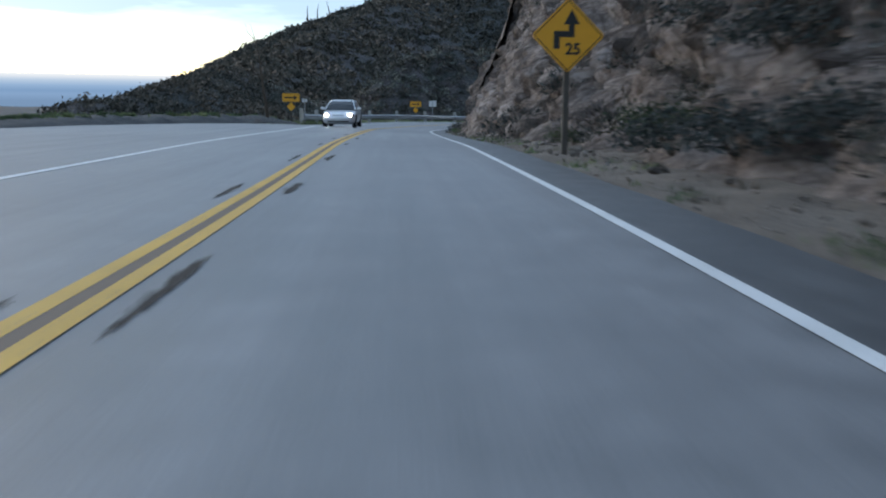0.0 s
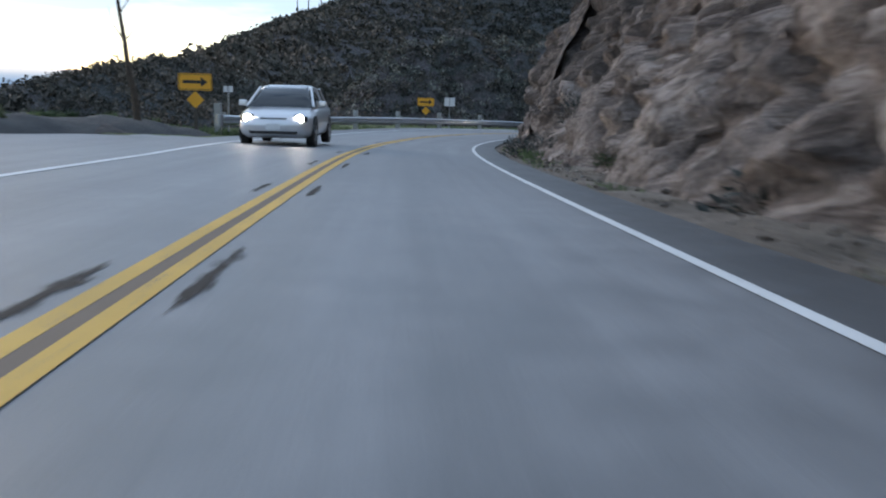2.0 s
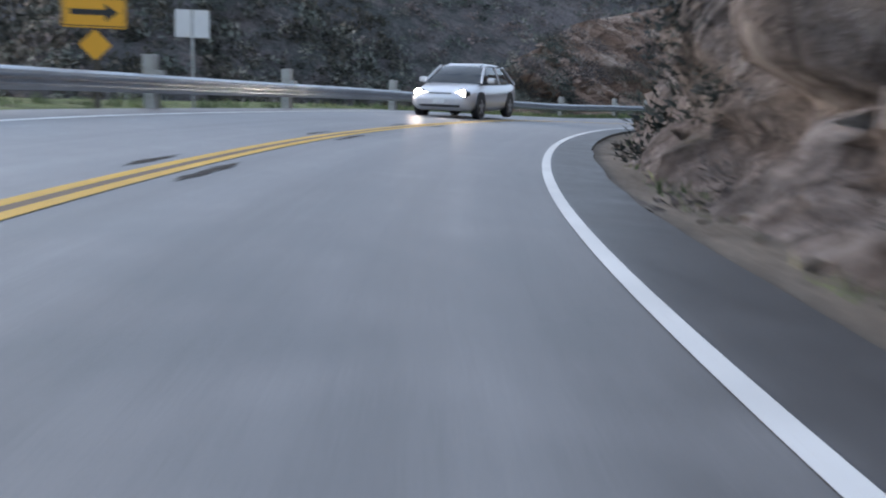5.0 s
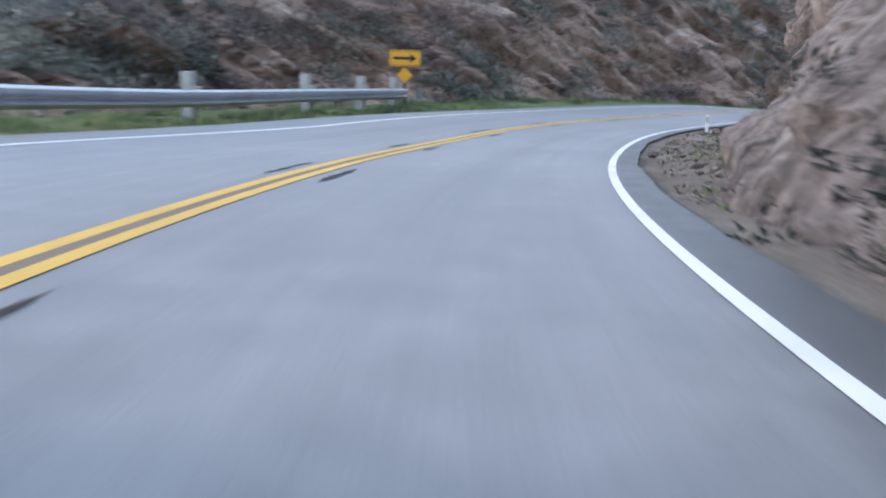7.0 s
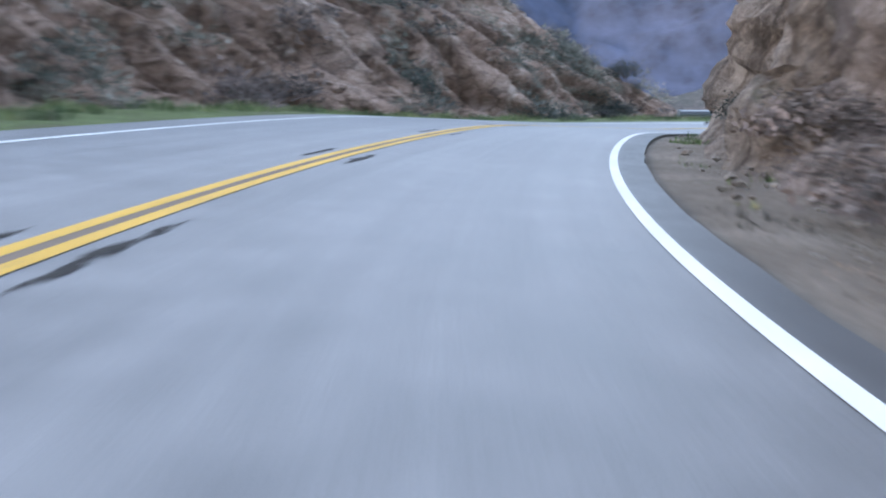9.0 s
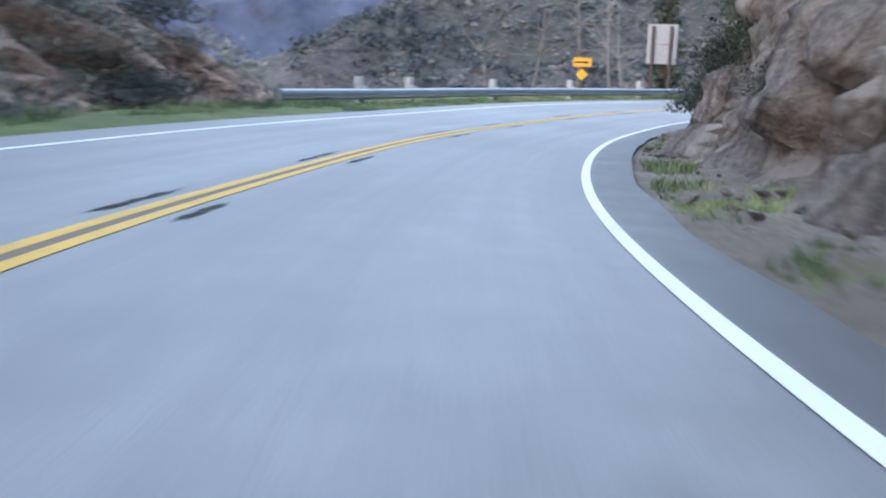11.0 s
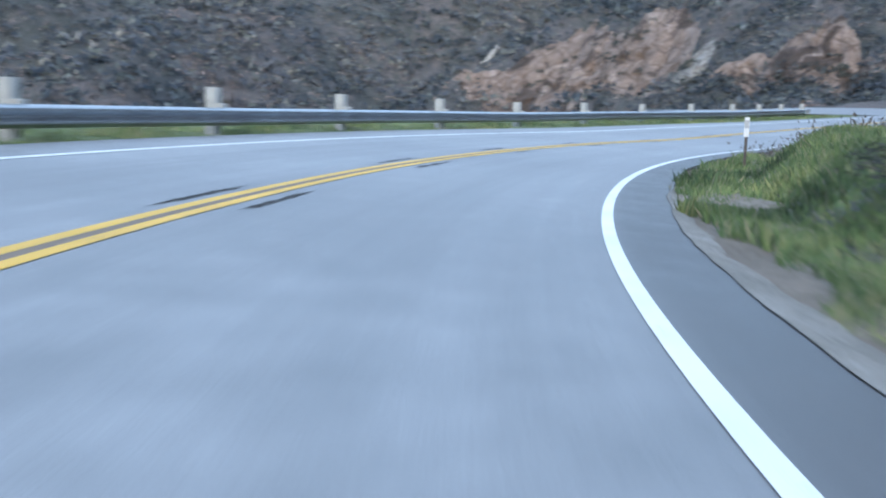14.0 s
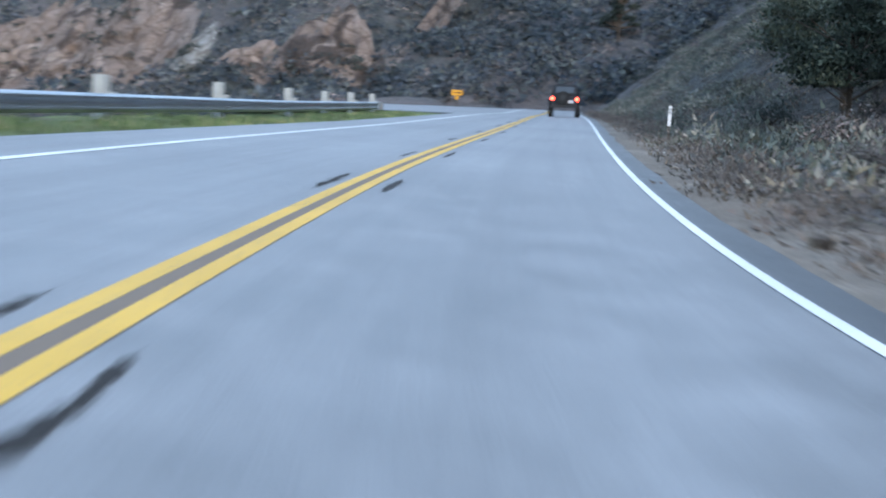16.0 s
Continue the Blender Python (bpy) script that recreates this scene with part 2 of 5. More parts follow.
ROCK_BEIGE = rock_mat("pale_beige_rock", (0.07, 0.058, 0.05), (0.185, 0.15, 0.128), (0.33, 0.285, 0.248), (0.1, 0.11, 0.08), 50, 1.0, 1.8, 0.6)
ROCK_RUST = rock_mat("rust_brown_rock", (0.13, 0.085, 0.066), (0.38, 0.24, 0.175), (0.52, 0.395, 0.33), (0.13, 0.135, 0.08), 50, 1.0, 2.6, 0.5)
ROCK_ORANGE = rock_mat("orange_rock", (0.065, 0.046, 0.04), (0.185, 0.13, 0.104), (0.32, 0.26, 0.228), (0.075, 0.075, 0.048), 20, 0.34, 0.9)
DIRT = earth_mat("roadside_dirt", [(0.3, (0.105, 0.086, 0.068)), (0.5, (0.165, 0.136, 0.11)), (0.7, (0.25, 0.215, 0.18))], scale=2.0)
HILL = hill_mat("brushy_hillside_earth")
VERGE = earth_mat("grassy_verge_earth", [(0.3, (0.13, 0.1, 0.07)), (0.42, (0.1, 0.12, 0.045)), (0.6, (0.13, 0.17, 0.06)), (0.75, (0.19, 0.17, 0.1))], scale=4.0)
DRY_GRASS = leaf_mat("straw_grass", [(0.0, (0.07, 0.06, 0.045)), (0.6, (0.13, 0.112, 0.085)), (1.0, (0.21, 0.18, 0.14))], 0.4)
STONE = rock_mat("loose_stone", (0.12, 0.1, 0.085), (0.26, 0.22, 0.19), (0.45, 0.42, 0.38), (0.1, 0.1, 0.07), 10)
BRUSH = leaf_mat("chaparral_leaves", [(0.0, (0.022, 0.029, 0.024)), (0.45, (0.046, 0.056, 0.05)), (0.8, (0.08, 0.085, 0.076)), (1.0, (0.125, 0.118, 0.108))])
BRUSH_BROWN = leaf_mat("brown_green_chaparral", [(0.0, (0.03, 0.03, 0.022)), (0.45, (0.062, 0.059, 0.045)), (0.8, (0.098, 0.088, 0.068)), (1.0, (0.155, 0.13, 0.102))])
# paler and bluer than BRUSH: aerial haze is put into the leaf colour
BRUSH_FAR = leaf_mat("haze_tinted_far_brush", [(0.0, (0.03, 0.041, 0.054)), (0.5, (0.056, 0.069, 0.085)), (1.0, (0.125, 0.14, 0.125))])
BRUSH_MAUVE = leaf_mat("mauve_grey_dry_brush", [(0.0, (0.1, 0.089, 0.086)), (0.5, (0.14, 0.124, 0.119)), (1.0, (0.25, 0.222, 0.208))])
BRUSH_TWIG = leaf_mat("grey_brown_twiggy_brush", [(0.0, (0.06, 0.053, 0.047)), (0.5, (0.1, 0.089, 0.08)), (1.0, (0.15, 0.134, 0.12))])
BRUSH_DRY = leaf_mat("dry_brush", [(0.0, (0.07, 0.058, 0.053)), (0.4, (0.125, 0.105, 0.096)), (0.75, (0.17, 0.145, 0.135)), (1.0, (0.23, 0.195, 0.18))])
SAGE = leaf_mat("grey_green_sage", [(0.0, (0.08, 0.095, 0.076)), (0.5, (0.145, 0.16, 0.13)), (1.0, (0.25, 0.245, 0.21))], 0.1)
LEAF = leaf_mat("shrub_leaves", [(0.0, (0.03, 0.05, 0.02)), (0.6, (0.06, 0.085, 0.035)), (1.0, (0.1, 0.115, 0.055))], 0.4)
GRASS = leaf_mat("grass_blades", [(0.0, (0.06, 0.098, 0.04)), (0.5, (0.112, 0.17, 0.066)), (0.8, (0.165, 0.21, 0.09)), (1.0, (0.23, 0.215, 0.145))], 0.5)
OAK_LEAF = leaf_mat("dark_oak_leaves", [(0.0, (0.02, 0.03, 0.02)), (0.6, (0.045, 0.06, 0.042)), (1.0, (0.075, 0.09, 0.062))], 0.4)
CONIFER = leaf_mat("conifer_needles", [(0.0, (0.018, 0.026, 0.018)), (1.0, (0.062, 0.074, 0.055))], 0.4)
SCREE = rock_mat("grey_scree", (0.12, 0.115, 0.11), (0.24, 0.235, 0.225), (0.36, 0.35, 0.34), (0.12, 0.12, 0.09), 20, 0.4, 0.9, 0.4)
ROCK_PALE = rock_mat("pale_chalky_rock", (0.24, 0.22, 0.2), (0.4, 0.38, 0.35), (0.55, 0.53, 0.49), (0.12, 0.11, 0.08), 20, 0.3)
PALE_BARK = plain_mat("pale_grey_bark", (0.2, 0.18, 0.165), 0.9, 0, 0.4)
BARK = plain_mat("bark", (0.1, 0.075, 0.055), 0.9, 0, 0.5)
GALV = metal_mat("galvanised_steel", (0.4, 0.42, 0.45), 0.34, 0.92)
POST_WOOD = plain_mat("weathered_post", (0.41, 0.415, 0.4), 0.85, 0, 0.35)
DARK_WOOD = plain_mat("dark_sign_post", (0.1, 0.085, 0.07), 0.85, 0, 0.4)
SIGN_YELLOW = plain_mat("sign_yellow", (0.78, 0.36, 0.012), 0.45, 0, 0.08)
SIGN_BLACK = plain_mat("sign_black", (0.012, 0.012, 0.012), 0.5)
SIGN_WHITE = plain_mat("sign_white", (0.7, 0.71, 0.72), 0.5, 0, 0.1)
SIGN_GREY = plain_mat("sign_back_grey", (0.4, 0.42, 0.44), 0.5, 0.3, 0.15)


# ---- the road's alignment: stations s along the yellow line, offsets o to its right ----
CURV = [(-60, 0.0), (-14, 0.0004), (0, 0.003), (12, 0.001), (25, -0.0015), (36, -0.0005), (46, -0.0039), (55, -0.005), (63, -0.0129),
        (72, -0.0178), (82, -0.0132), (92, -0.0172), (102, -0.0153), (112, -0.0157), (122, -0.0222), (132, -0.0137), (142, -0.0171),
        (152, -0.0191), (162, -0.0143), (170, -0.017), (178, -0.0221), (186, -0.0247), (194, -0.0211), (202, -0.0179), (210, -0.0151),
        (218, -0.0083), (226, -0.0016), (236, -0.0004), (250, 0.0008), (262, 0.0), (640, 0.0)]
LEVEL = [(-60, 2.2), (-14, 1.9), (20, 1.77), (45, 1.39), (62, 1.06), (80, 0.91), (95, 0.67), (110, 0.17), (125, -0.03), (140, -0.05), (155, -0.63),
         (170, -0.86), (190, -0.81), (215, -0.6), (235, 0.04), (260, 0.93), (285, 1.6), (330, 3.2)]
BANK = [(-60, 0), (20, -0.001), (45, -0.037), (80, -0.047), (110, -0.022), (140, -0.024), (155, -0.014), (190, -0.037), (215, -0.054),
        (235, -0.022), (260, 0.0), (330, 0.0)]
# the left edge line and the right edge of the paving, as offsets along the road
LEFT_LINE = [(-60, -2.88), (30, -2.88), (42, -2.8), (50, -3.1), (56, -3.0), (68, -2.85), (80, -3.1), (92, -3.35), (104, -3.3), (112, -2.9), (122, -3.15), (135, -3.25), (160, -3.2), (185, -3.15), (197, -2.98), (208, -2.88), (640, -2.88)]
PAVED = [(-60, 3.6), (58, 3.55), (76, 3.42), (98, 3.3), (112, 3.12), (122, 3.1), (136, 3.22), (160, 3.38), (196, 3.42), (210, 3.22), (235, 3.2), (640, 3.25)]
DS = 0.5
ST = np.arange(-60, 330.1, DS)
GST = np.arange(-60, 640.1, DS)


def lay_out(curv, st):
    k = np.interp(st, *zip(*curv))
    h = np.concatenate([[0], np.cumsum((k[1:] + k[:-1]) / 2 * DS)])
    i0 = int(46 / DS)
    h = h - h[i0] + radians(-12.659)
    hm = (h[1:] + h[:-1]) / 2
    x, y = np.concatenate([[0], np.cumsum(-np.sin(hm) * DS)]), np.concatenate([[0], np.cumsum(np.cos(hm) * DS)])
    return x - x[i0] - 15.873, y - y[i0] - 5.094, h


def eased(knots):
    v = np.interp(ST, *zip(*knots))
    w = np.hanning(21)
    return np.convolve(np.pad(v, 10, mode="edge"), w / w.sum(), mode="valid")


RX, RY, RH = lay_out(CURV, ST)
LX, LY, LH = lay_out(CURV, GST)
RZ, RB = eased(LEVEL), eased(BANK)


def road_xyz(s, o, dz=0.0):
    s, o = np.asarray(s, float), np.asarray(o, float)
    x, y, h, z, b = (np.interp(s, ST, q) for q in (RX, RY, RH, RZ, RB))
    return np.stack(np.broadcast_arrays(x + np.cos(h) * o, y + np.sin(h) * o, z + b * np.clip(o, -6, 6) + dz), -1)


def at(s, o, dz=0.0):
    return Vector(road_xyz(s, o, dz).tolist())


def heading(s):
    return math.degrees(float(np.interp(s, ST, RH)))


def stations(x, y):
    """The nearest station and the offset of points of the plan."""
    s, o = np.empty(len(x)), np.empty(len(x))
    for i in range(0, len(x), 4000):
        dx, dy = x[i:i + 4000, None] - LX[None, ::2], y[i:i + 4000, None] - LY[None, ::2]
        k = (dx * dx + dy * dy).argmin(1)
        j = np.arange(len(k))
        d = np.hypot(dx[j, k], dy[j, k])
        hk = LH[::2][k]
        s[i:i + 4000], o[i:i + 4000] = GST[::2][k], d * np.sign(dx[j, k] * np.cos(hk) + dy[j, k] * np.sin(hk))
    return s, o


# ---- mesh helpers ----
def smooth_faces(me, on=True):
    me.polygons.foreach_set("use_smooth", [on] * len(me.polygons))


def mesh_of(name, verts, faces, material, smooth=False):
    me = bpy.data.meshes.new(name)
    me.from_pydata([tuple(v) for v in verts], [], [tuple(f) for f in faces])
    me.materials.append(material)
    smooth_faces(me, smooth)
    me.update()
    return me


def grid_mesh(name, pts, material, smooth=True):
    """pts: rows x columns x 3."""
    r, c = pts.shape[:2]
    i = np.arange(r * c).reshape(r, c)
    f = np.stack([i[:-1, :-1], i[:-1, 1:], i[1:, 1:], i[1:, :-1]], -1).reshape(-1, 4)
    me = bpy.data.meshes.new(name)
    me.vertices.add(r * c)
    me.vertices.foreach_set("co", pts.reshape(-1).astype(np.float32))
    me.loops.add(f.size)
    me.loops.foreach_set("vertex_index", f.reshape(-1).astype(np.int32))
    me.polygons.add(len(f))
    me.polygons.foreach_set("loop_start", np.arange(0, f.size, 4, dtype=np.int32))
    me.materials.append(material)
    me.update(calc_edges=True)
    smooth_faces(me, smooth)
    return me


def part(name, bm, material, parent, label=""):
    me = bpy.data.meshes.new(name)
    bm.to_mesh(me)
    bm.free()
    me.materials.append(material)
    ob = new(name, me)
    ob.parent = parent
    return tagged(ob, label)


def box(bm, size, m=Matrix(), bevel=0.0):
    r = bmesh.ops.create_cube(bm, size=1, matrix=m @ Matrix.Diagonal((*size, 1)))
    if bevel:
        e = list({e for v in r["verts"] for e in v.link_edges})
        bmesh.ops.bevel(bm, geom=e, offset=bevel, segments=2, affect="EDGES", profile=0.6)
    return bm


def rod(bm, r, h, m=Matrix(), seg=12, r2=None):
    bmesh.ops.create_cone(bm, cap_ends=True, segments=seg, radius1=r, radius2=r if r2 is None else r2, depth=h, matrix=m)
    return bm


def prism(bm, outline, depth, m=Matrix()):
    """A plate of an outline in x and z, of a depth in y, its front at y = 0."""
    f = [bm.verts.new(m @ Vector((x, 0, z))) for x, z in outline]
    k = [bm.verts.new(m @ Vector((x, depth, z))) for x, z in outline]
    bm.faces.new(f)
    bm.faces.new(k[::-1])
    for i in range(len(f)):
        j = (i + 1) % len(f)
        bm.faces.new((f[j], f[i], k[i], k[j]))
    bmesh.ops.recalc_face_normals(bm, faces=bm.faces[:])
    return bm


def thing(name, m, label, category, group=""):
    ob = new(name)
    ob.matrix_world = m
    return tagged(ob, label, category, group)


def strip(name, s0, s1, offs, dz, material, step=0.5, thick=0.0, follow=None, outer=None):
    """A band along the road. follow: knots of a line that it keeps to; outer: knots of its right edge."""
    s = np.arange(s0, s1 + 1e-6, step)
    o = np.asarray(offs, float)[None, :] + (np.interp(s, *zip(*follow))[:, None] if follow else 0 * s[:, None])
    if outer:
        o[:, -3:] = np.linspace(np.full(len(s), o[0, -4] + 0.05), np.interp(s, *zip(*outer)), 3, axis=1)
        o[:, -1] += [0.05 * noise.fractal((k * 0.45, 3.0, 1.0), 1, 2, 4) for k in s]
    p = road_xyz(s[:, None], o, dz)
    if thick:
        lo = p.copy()
        lo[..., 2] -= thick
        p = np.concatenate([lo[:, :1], p, lo[:, -1:]], 1)
        o = np.concatenate([o[:, :1], o, o[:, -1:]], 1)
    me = grid_mesh(name, p, material, False)
    uv = me.uv_layers.new(name="lanes")
    loops = np.empty(len(me.loops), np.int32)
    me.loops.foreach_get("vertex_index", loops)
    uv.data.foreach_set("uv", np.stack([o.reshape(-1)[loops], s[loops // o.shape[1]]], -1).reshape(-1).astype(np.float32))
    return new(name, me)


# ---- the lie of the land ----
# ridges: plan points with crest heights, and the fall of their sides
RIDGES = [
    ([(-60, 60, -9), (-26, 97, 2.0), (-17, 121, 5.3), (-14.4, 134, 6.0), (-8, 166, 8.7), (0, 208, 13.4), (11, 231, 19.4), (27, 265, 26.2), (70, 330, 50), (160, 400, 78)], 0.42, 0.8),
    ([(12, 135, 9), (40, 150, 14), (75, 150, 15), (92, 134, 9), (100, 128, 1)], 0.8, 2.2),
    ([(350, 108, 2), (341, 75, 20), (360, 20, 45), (420, -60, 70), (430, -190, 80), (330, -225, 72), (250, -212, 61), (185, -208, 61), (130, -185, 62), (75, -180, 62)], 0.45, 3.2),
    ([(88, 60, 9), (92, 20, 11), (97, -20, 12), (92, -70, 15), (80, -150, 50)], 0.5, 2.2),
]


def fbm(x, y, scale, octaves=4):
    out = np.empty(len(x))
    for i in range(len(x)):
        out[i] = noise.fractal((x[i] * scale, y[i] * scale, 3.7), 1.0, 2.0, octaves)
    return out


def ground_height(x, y):
    s, o = stations(x, y)
    zr = np.interp(s, ST, RZ) + np.interp(s, ST, RB) * np.clip(o, -6, 6)
    n = fbm(x, y, 0.03)
    n2 = fbm(x, y, 0.25, 3)
    gul = fbm(x + 0.4 * y, y * 0.45, 0.03, 3)
    spur = fbm(x + 0.6 * y, 0.5 * y - 0.2 * x, 0.016, 4) * 1.6
    # away from the road the land falls on the outer side
    turnout = np.clip((50 - s) / 6, 0, 1)
    shoulder = 6.6 + 8.4 * turnout + 30 * np.clip((s - 262) / 40, 0, 1)
    d = -o - shoulder
    left = zr - 0.07 - 0.03 * np.clip(-o - 4.2, 0, 2) - np.where(d > 0, np.minimum(0.55 * d, 16 + 0.03 * d), 0)
    berm = turnout * 0.55 * np.exp(-((o + 14.2) / 1.3) ** 2) * (0.7 + 0.5 * n2)
    berm += 0.5 * np.exp(-((s - 52) / 2.6) ** 2 - ((o + 7.6) / 2.6) ** 2)
    left = left + np.maximum(berm, 0)
    # inner side: under the cliffs, then a low mound, then a brushy slope
    mound = np.clip((s - 179) / 5, 0, 1) * np.clip((222 - s) / 10, 0, 1)
    slope = np.clip((s - 212) / 12, 0, 1)
    steep = np.clip((s - 238) / 14, 0, 1)
    r = np.clip(o - 4.0, 0, None)
    right = zr - 0.07 + (1 - mound) * (1 - slope) * np.clip(0.9 * (r - 3.5), 0, 11) + mound * (0.72 * np.clip((r + 0.5) / 2.0, 0, 1) + 0.02 * r + 0.1 * n2) \
        + slope * (np.clip(r - 0.6, 0, None) * (0.16 + 0.34 * steep) + np.clip(r - 5 + 2 * steep, 0, None) * 0.4)
    z = np.where(o < 0, left, right)
    z = z - 0.35 * np.where(o < 0, np.clip((6.4 + 8 * turnout + o) / 0.8, 0, 1), np.clip((5.2 - o) / 0.8, 0, 1))
    outside = np.clip((np.abs(o) - 45) / 30, 0, 1)
    z = z * (1 - outside) - 13 * outside
    far = np.abs(o) > 14
    z = z + np.where(far, 1.6 * n + 0.4 * n2, 0)
    for line, fall, amp in RIDGES:
        best = np.full(len(x), -1e9)
        for (ax, ay, az), (bx, by, bz) in zip(line, line[1:]):
            q = np.clip(((x - ax) * (bx - ax) + (y - ay) * (by - ay)) / ((bx - ax) ** 2 + (by - ay) ** 2), 0, 1)
            dd = np.hypot(x - ax - q * (bx - ax), y - ay - q * (by - ay))
            best = np.maximum(best, az + q * (bz - az) - fall * dd)
        if amp > 3:
            best = best + 9.0 * (0.55 - np.abs(spur)) + 3.0 * (0.4 - np.abs(fbm(x + 0.5 * y, y, 0.045, 3)))
        best = best + n * amp + 0.5 * n2 - (0.6 + 1.3 * amp) * np.exp(-np.abs(gul) * 6)
        cap = zr + np.clip(np.abs(o) - 6.8, 0, None) * np.where((o > 0) & (s > 205), 0.45, 1.0) - 0.3 + 0.6 * np.clip(s - 318, 0, None)
        z = np.maximum(z, np.minimum(best, np.where((np.abs(o) > 6.8) | (s > 320), cap, -1e9)))
    return z


gs = np.concatenate([np.arange(-60, 330, 1.5), np.arange(330, 641, 4.0)])
go = np.concatenate([-np.geomspace(900, 30, 120)[:-1], np.arange(-30, -8, 1.2), np.arange(-8, 8, 0.5), np.arange(8, 27, 1.5)])
gx, gy, gh = (np.interp(gs, GST, q) for q in (LX, LY, LH))
px = (gx[:, None] + np.cos(gh)[:, None] * go[None]).ravel()
py = (gy[:, None] + np.sin(gh)[:, None] * go[None]).ravel()
gp = np.stack([px, py], -1).reshape(len(gs), len(go), 2)
# inside the bend the rows run on to a spine of the hill
SPINE = [(-60, 60, -60), (60, 40, 20), (90, 40, 55), (115, 50, 74), (150, 60, 78), (190, 72, 72), (225, 78, 45), (330, 70, -60), (640, 60, -360)]
mid = np.stack([np.interp(gs, [q[0] for q in SPINE], [q[k] for q in SPINE]) for k in (1, 2)], -1)
run = np.linspace(0, 1, 10)[1:]
inner = gp[:, -1:, :] * (1 - run)[None, :, None] + mid[:, None, :] * run[None, :, None]
gp = np.concatenate([gp, inner], 1)
shape = gp.shape[:2]
px, py = gp[..., 0].ravel(), gp[..., 1].ravel()
gp = np.stack([px, py, ground_height(px, py)], -1).reshape(*shape, 3)
# past its ends the sheet runs on, level, to the horizon
far0, far1 = gp[:1].copy(), gp[-1:].copy()
far0[..., 0] += 2500 * math.sin(gh[0])
far0[..., 1] -= 2500 * math.cos(gh[0])
far1[..., 0] -= 600 * math.sin(gh[-1])
far1[..., 1] += 600 * math.cos(gh[-1])
far1[..., 2] += 60
gp = np.concatenate([far0, gp, far1], 0)
edge = gp[:, :1].copy()
edge[..., 0] = edge[..., 0] * 1.0 + (edge[..., 0] - gp[:, 40:41, 0]) * 2.5
edge[..., 1] = edge[..., 1] * 1.0 + (edge[..., 1] - gp[:, 40:41, 1]) * 2.5
gp = np.concatenate([edge, gp], 1)
tagged(new("ground", grid_mesh("ground", gp, HILL)), "brush-covered canyon hillsides of brown earth", "ground", kind="structure")

# distant sea with painted haze, far beyond the hills on the open side
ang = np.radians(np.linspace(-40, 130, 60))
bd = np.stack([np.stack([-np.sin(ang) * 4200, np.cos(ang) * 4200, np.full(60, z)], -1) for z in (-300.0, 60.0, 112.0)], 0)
# the sheet glows by itself; its colour carries the haze as a height gradient
SEA, sn, sl, sb = mat("glowing_haze_sea", 0.95)
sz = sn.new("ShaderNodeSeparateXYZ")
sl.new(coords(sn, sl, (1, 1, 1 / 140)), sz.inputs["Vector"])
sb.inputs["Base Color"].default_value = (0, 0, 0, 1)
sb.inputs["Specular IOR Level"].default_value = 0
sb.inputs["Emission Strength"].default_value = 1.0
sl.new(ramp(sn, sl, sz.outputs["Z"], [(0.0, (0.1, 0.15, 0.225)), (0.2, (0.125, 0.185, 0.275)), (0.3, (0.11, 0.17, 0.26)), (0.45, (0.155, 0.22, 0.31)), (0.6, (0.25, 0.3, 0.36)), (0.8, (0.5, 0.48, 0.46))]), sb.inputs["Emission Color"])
tagged(new("backdrop", grid_mesh("backdrop", bd, SEA)), "distant blue-grey sea, self-lit, with painted haze", "sea", kind="structure")
# far mountains at the head of the canyon, blue haze put into their colour
ang = np.radians(np.linspace(-150, -62, 120))
fm = np.zeros((2, 120, 3))
for k, (dist, base) in enumerate(((2300.0, -80.0), (2600.0, None))):
    for i, a in enumerate(ang):
        top = 330 + 150 * noise.fractal((i * 0.09, 2.0, 0), 1, 2, 5)
        fm[k, i] = (-math.sin(a) * dist, math.cos(a) * dist, base if base is not None else top)
rows = [fm[0] * (1 - q) + fm[1] * q for q in np.linspace(0, 1, 24)]
for j, r in enumerate(rows):
    for i in range(120):
        r[i, 2] += 45 * noise.fractal((i * 0.25, j * 0.3, 5.0), 1, 2, 4) * math.sin(math.pi * j / 23)
MOUNTAIN = plain_mat("haze_painted_mountain", (0.07, 0.092, 0.16), 0.95, 0, 0.75, 0.012)
tagged(new("backdrop", grid_mesh("backdrop", np.stack(rows, 0), MOUNTAIN)), "distant mountains with blue haze in their colour", "mountain", kind="structure")

# ---- road ----
tagged(strip("road", -60, 318, [*np.linspace(-4.2, 2.7, 18), 2.95, 3.2, 3.4], 0.0, ASPHALT, thick=0.25, outer=PAVED), "grey worn asphalt two-lane mountain road", "road", kind="structure")
tagged(strip("turnout_paving", -60, 52, np.linspace(-13.6, -4.2, 8), -0.004, ASPHALT, thick=0.2), "grey asphalt turnout beside the road", "road", kind="structure")
tagged(strip("road_bend", 262, 316, np.linspace(-24, -4.2, 12), -0.004, ASPHALT, thick=0.2), "grey asphalt where the road swings away", "road", kind="structure")
for nm, o0, w, ma, line, lab in (("yellow_line", -0.091, 0.1, YELLOW_LINE, None, "solid yellow centre line of worn paint"), ("yellow_line", 0.091, 0.1, YELLOW_LINE, None, "solid yellow centre line of worn paint"),
                                 ("white_line", 2.82, 0.095, WHITE_LINE, None, "solid white edge line on asphalt"), ("white_line", 0.0, 0.13, WHITE_LINE, LEFT_LINE, "solid white edge line on asphalt")):
    tagged(strip(nm, -60, 318, (o0 - w / 2, o0 + w / 2), 0.005, ma, follow=line), lab, "road marking", kind="structure")
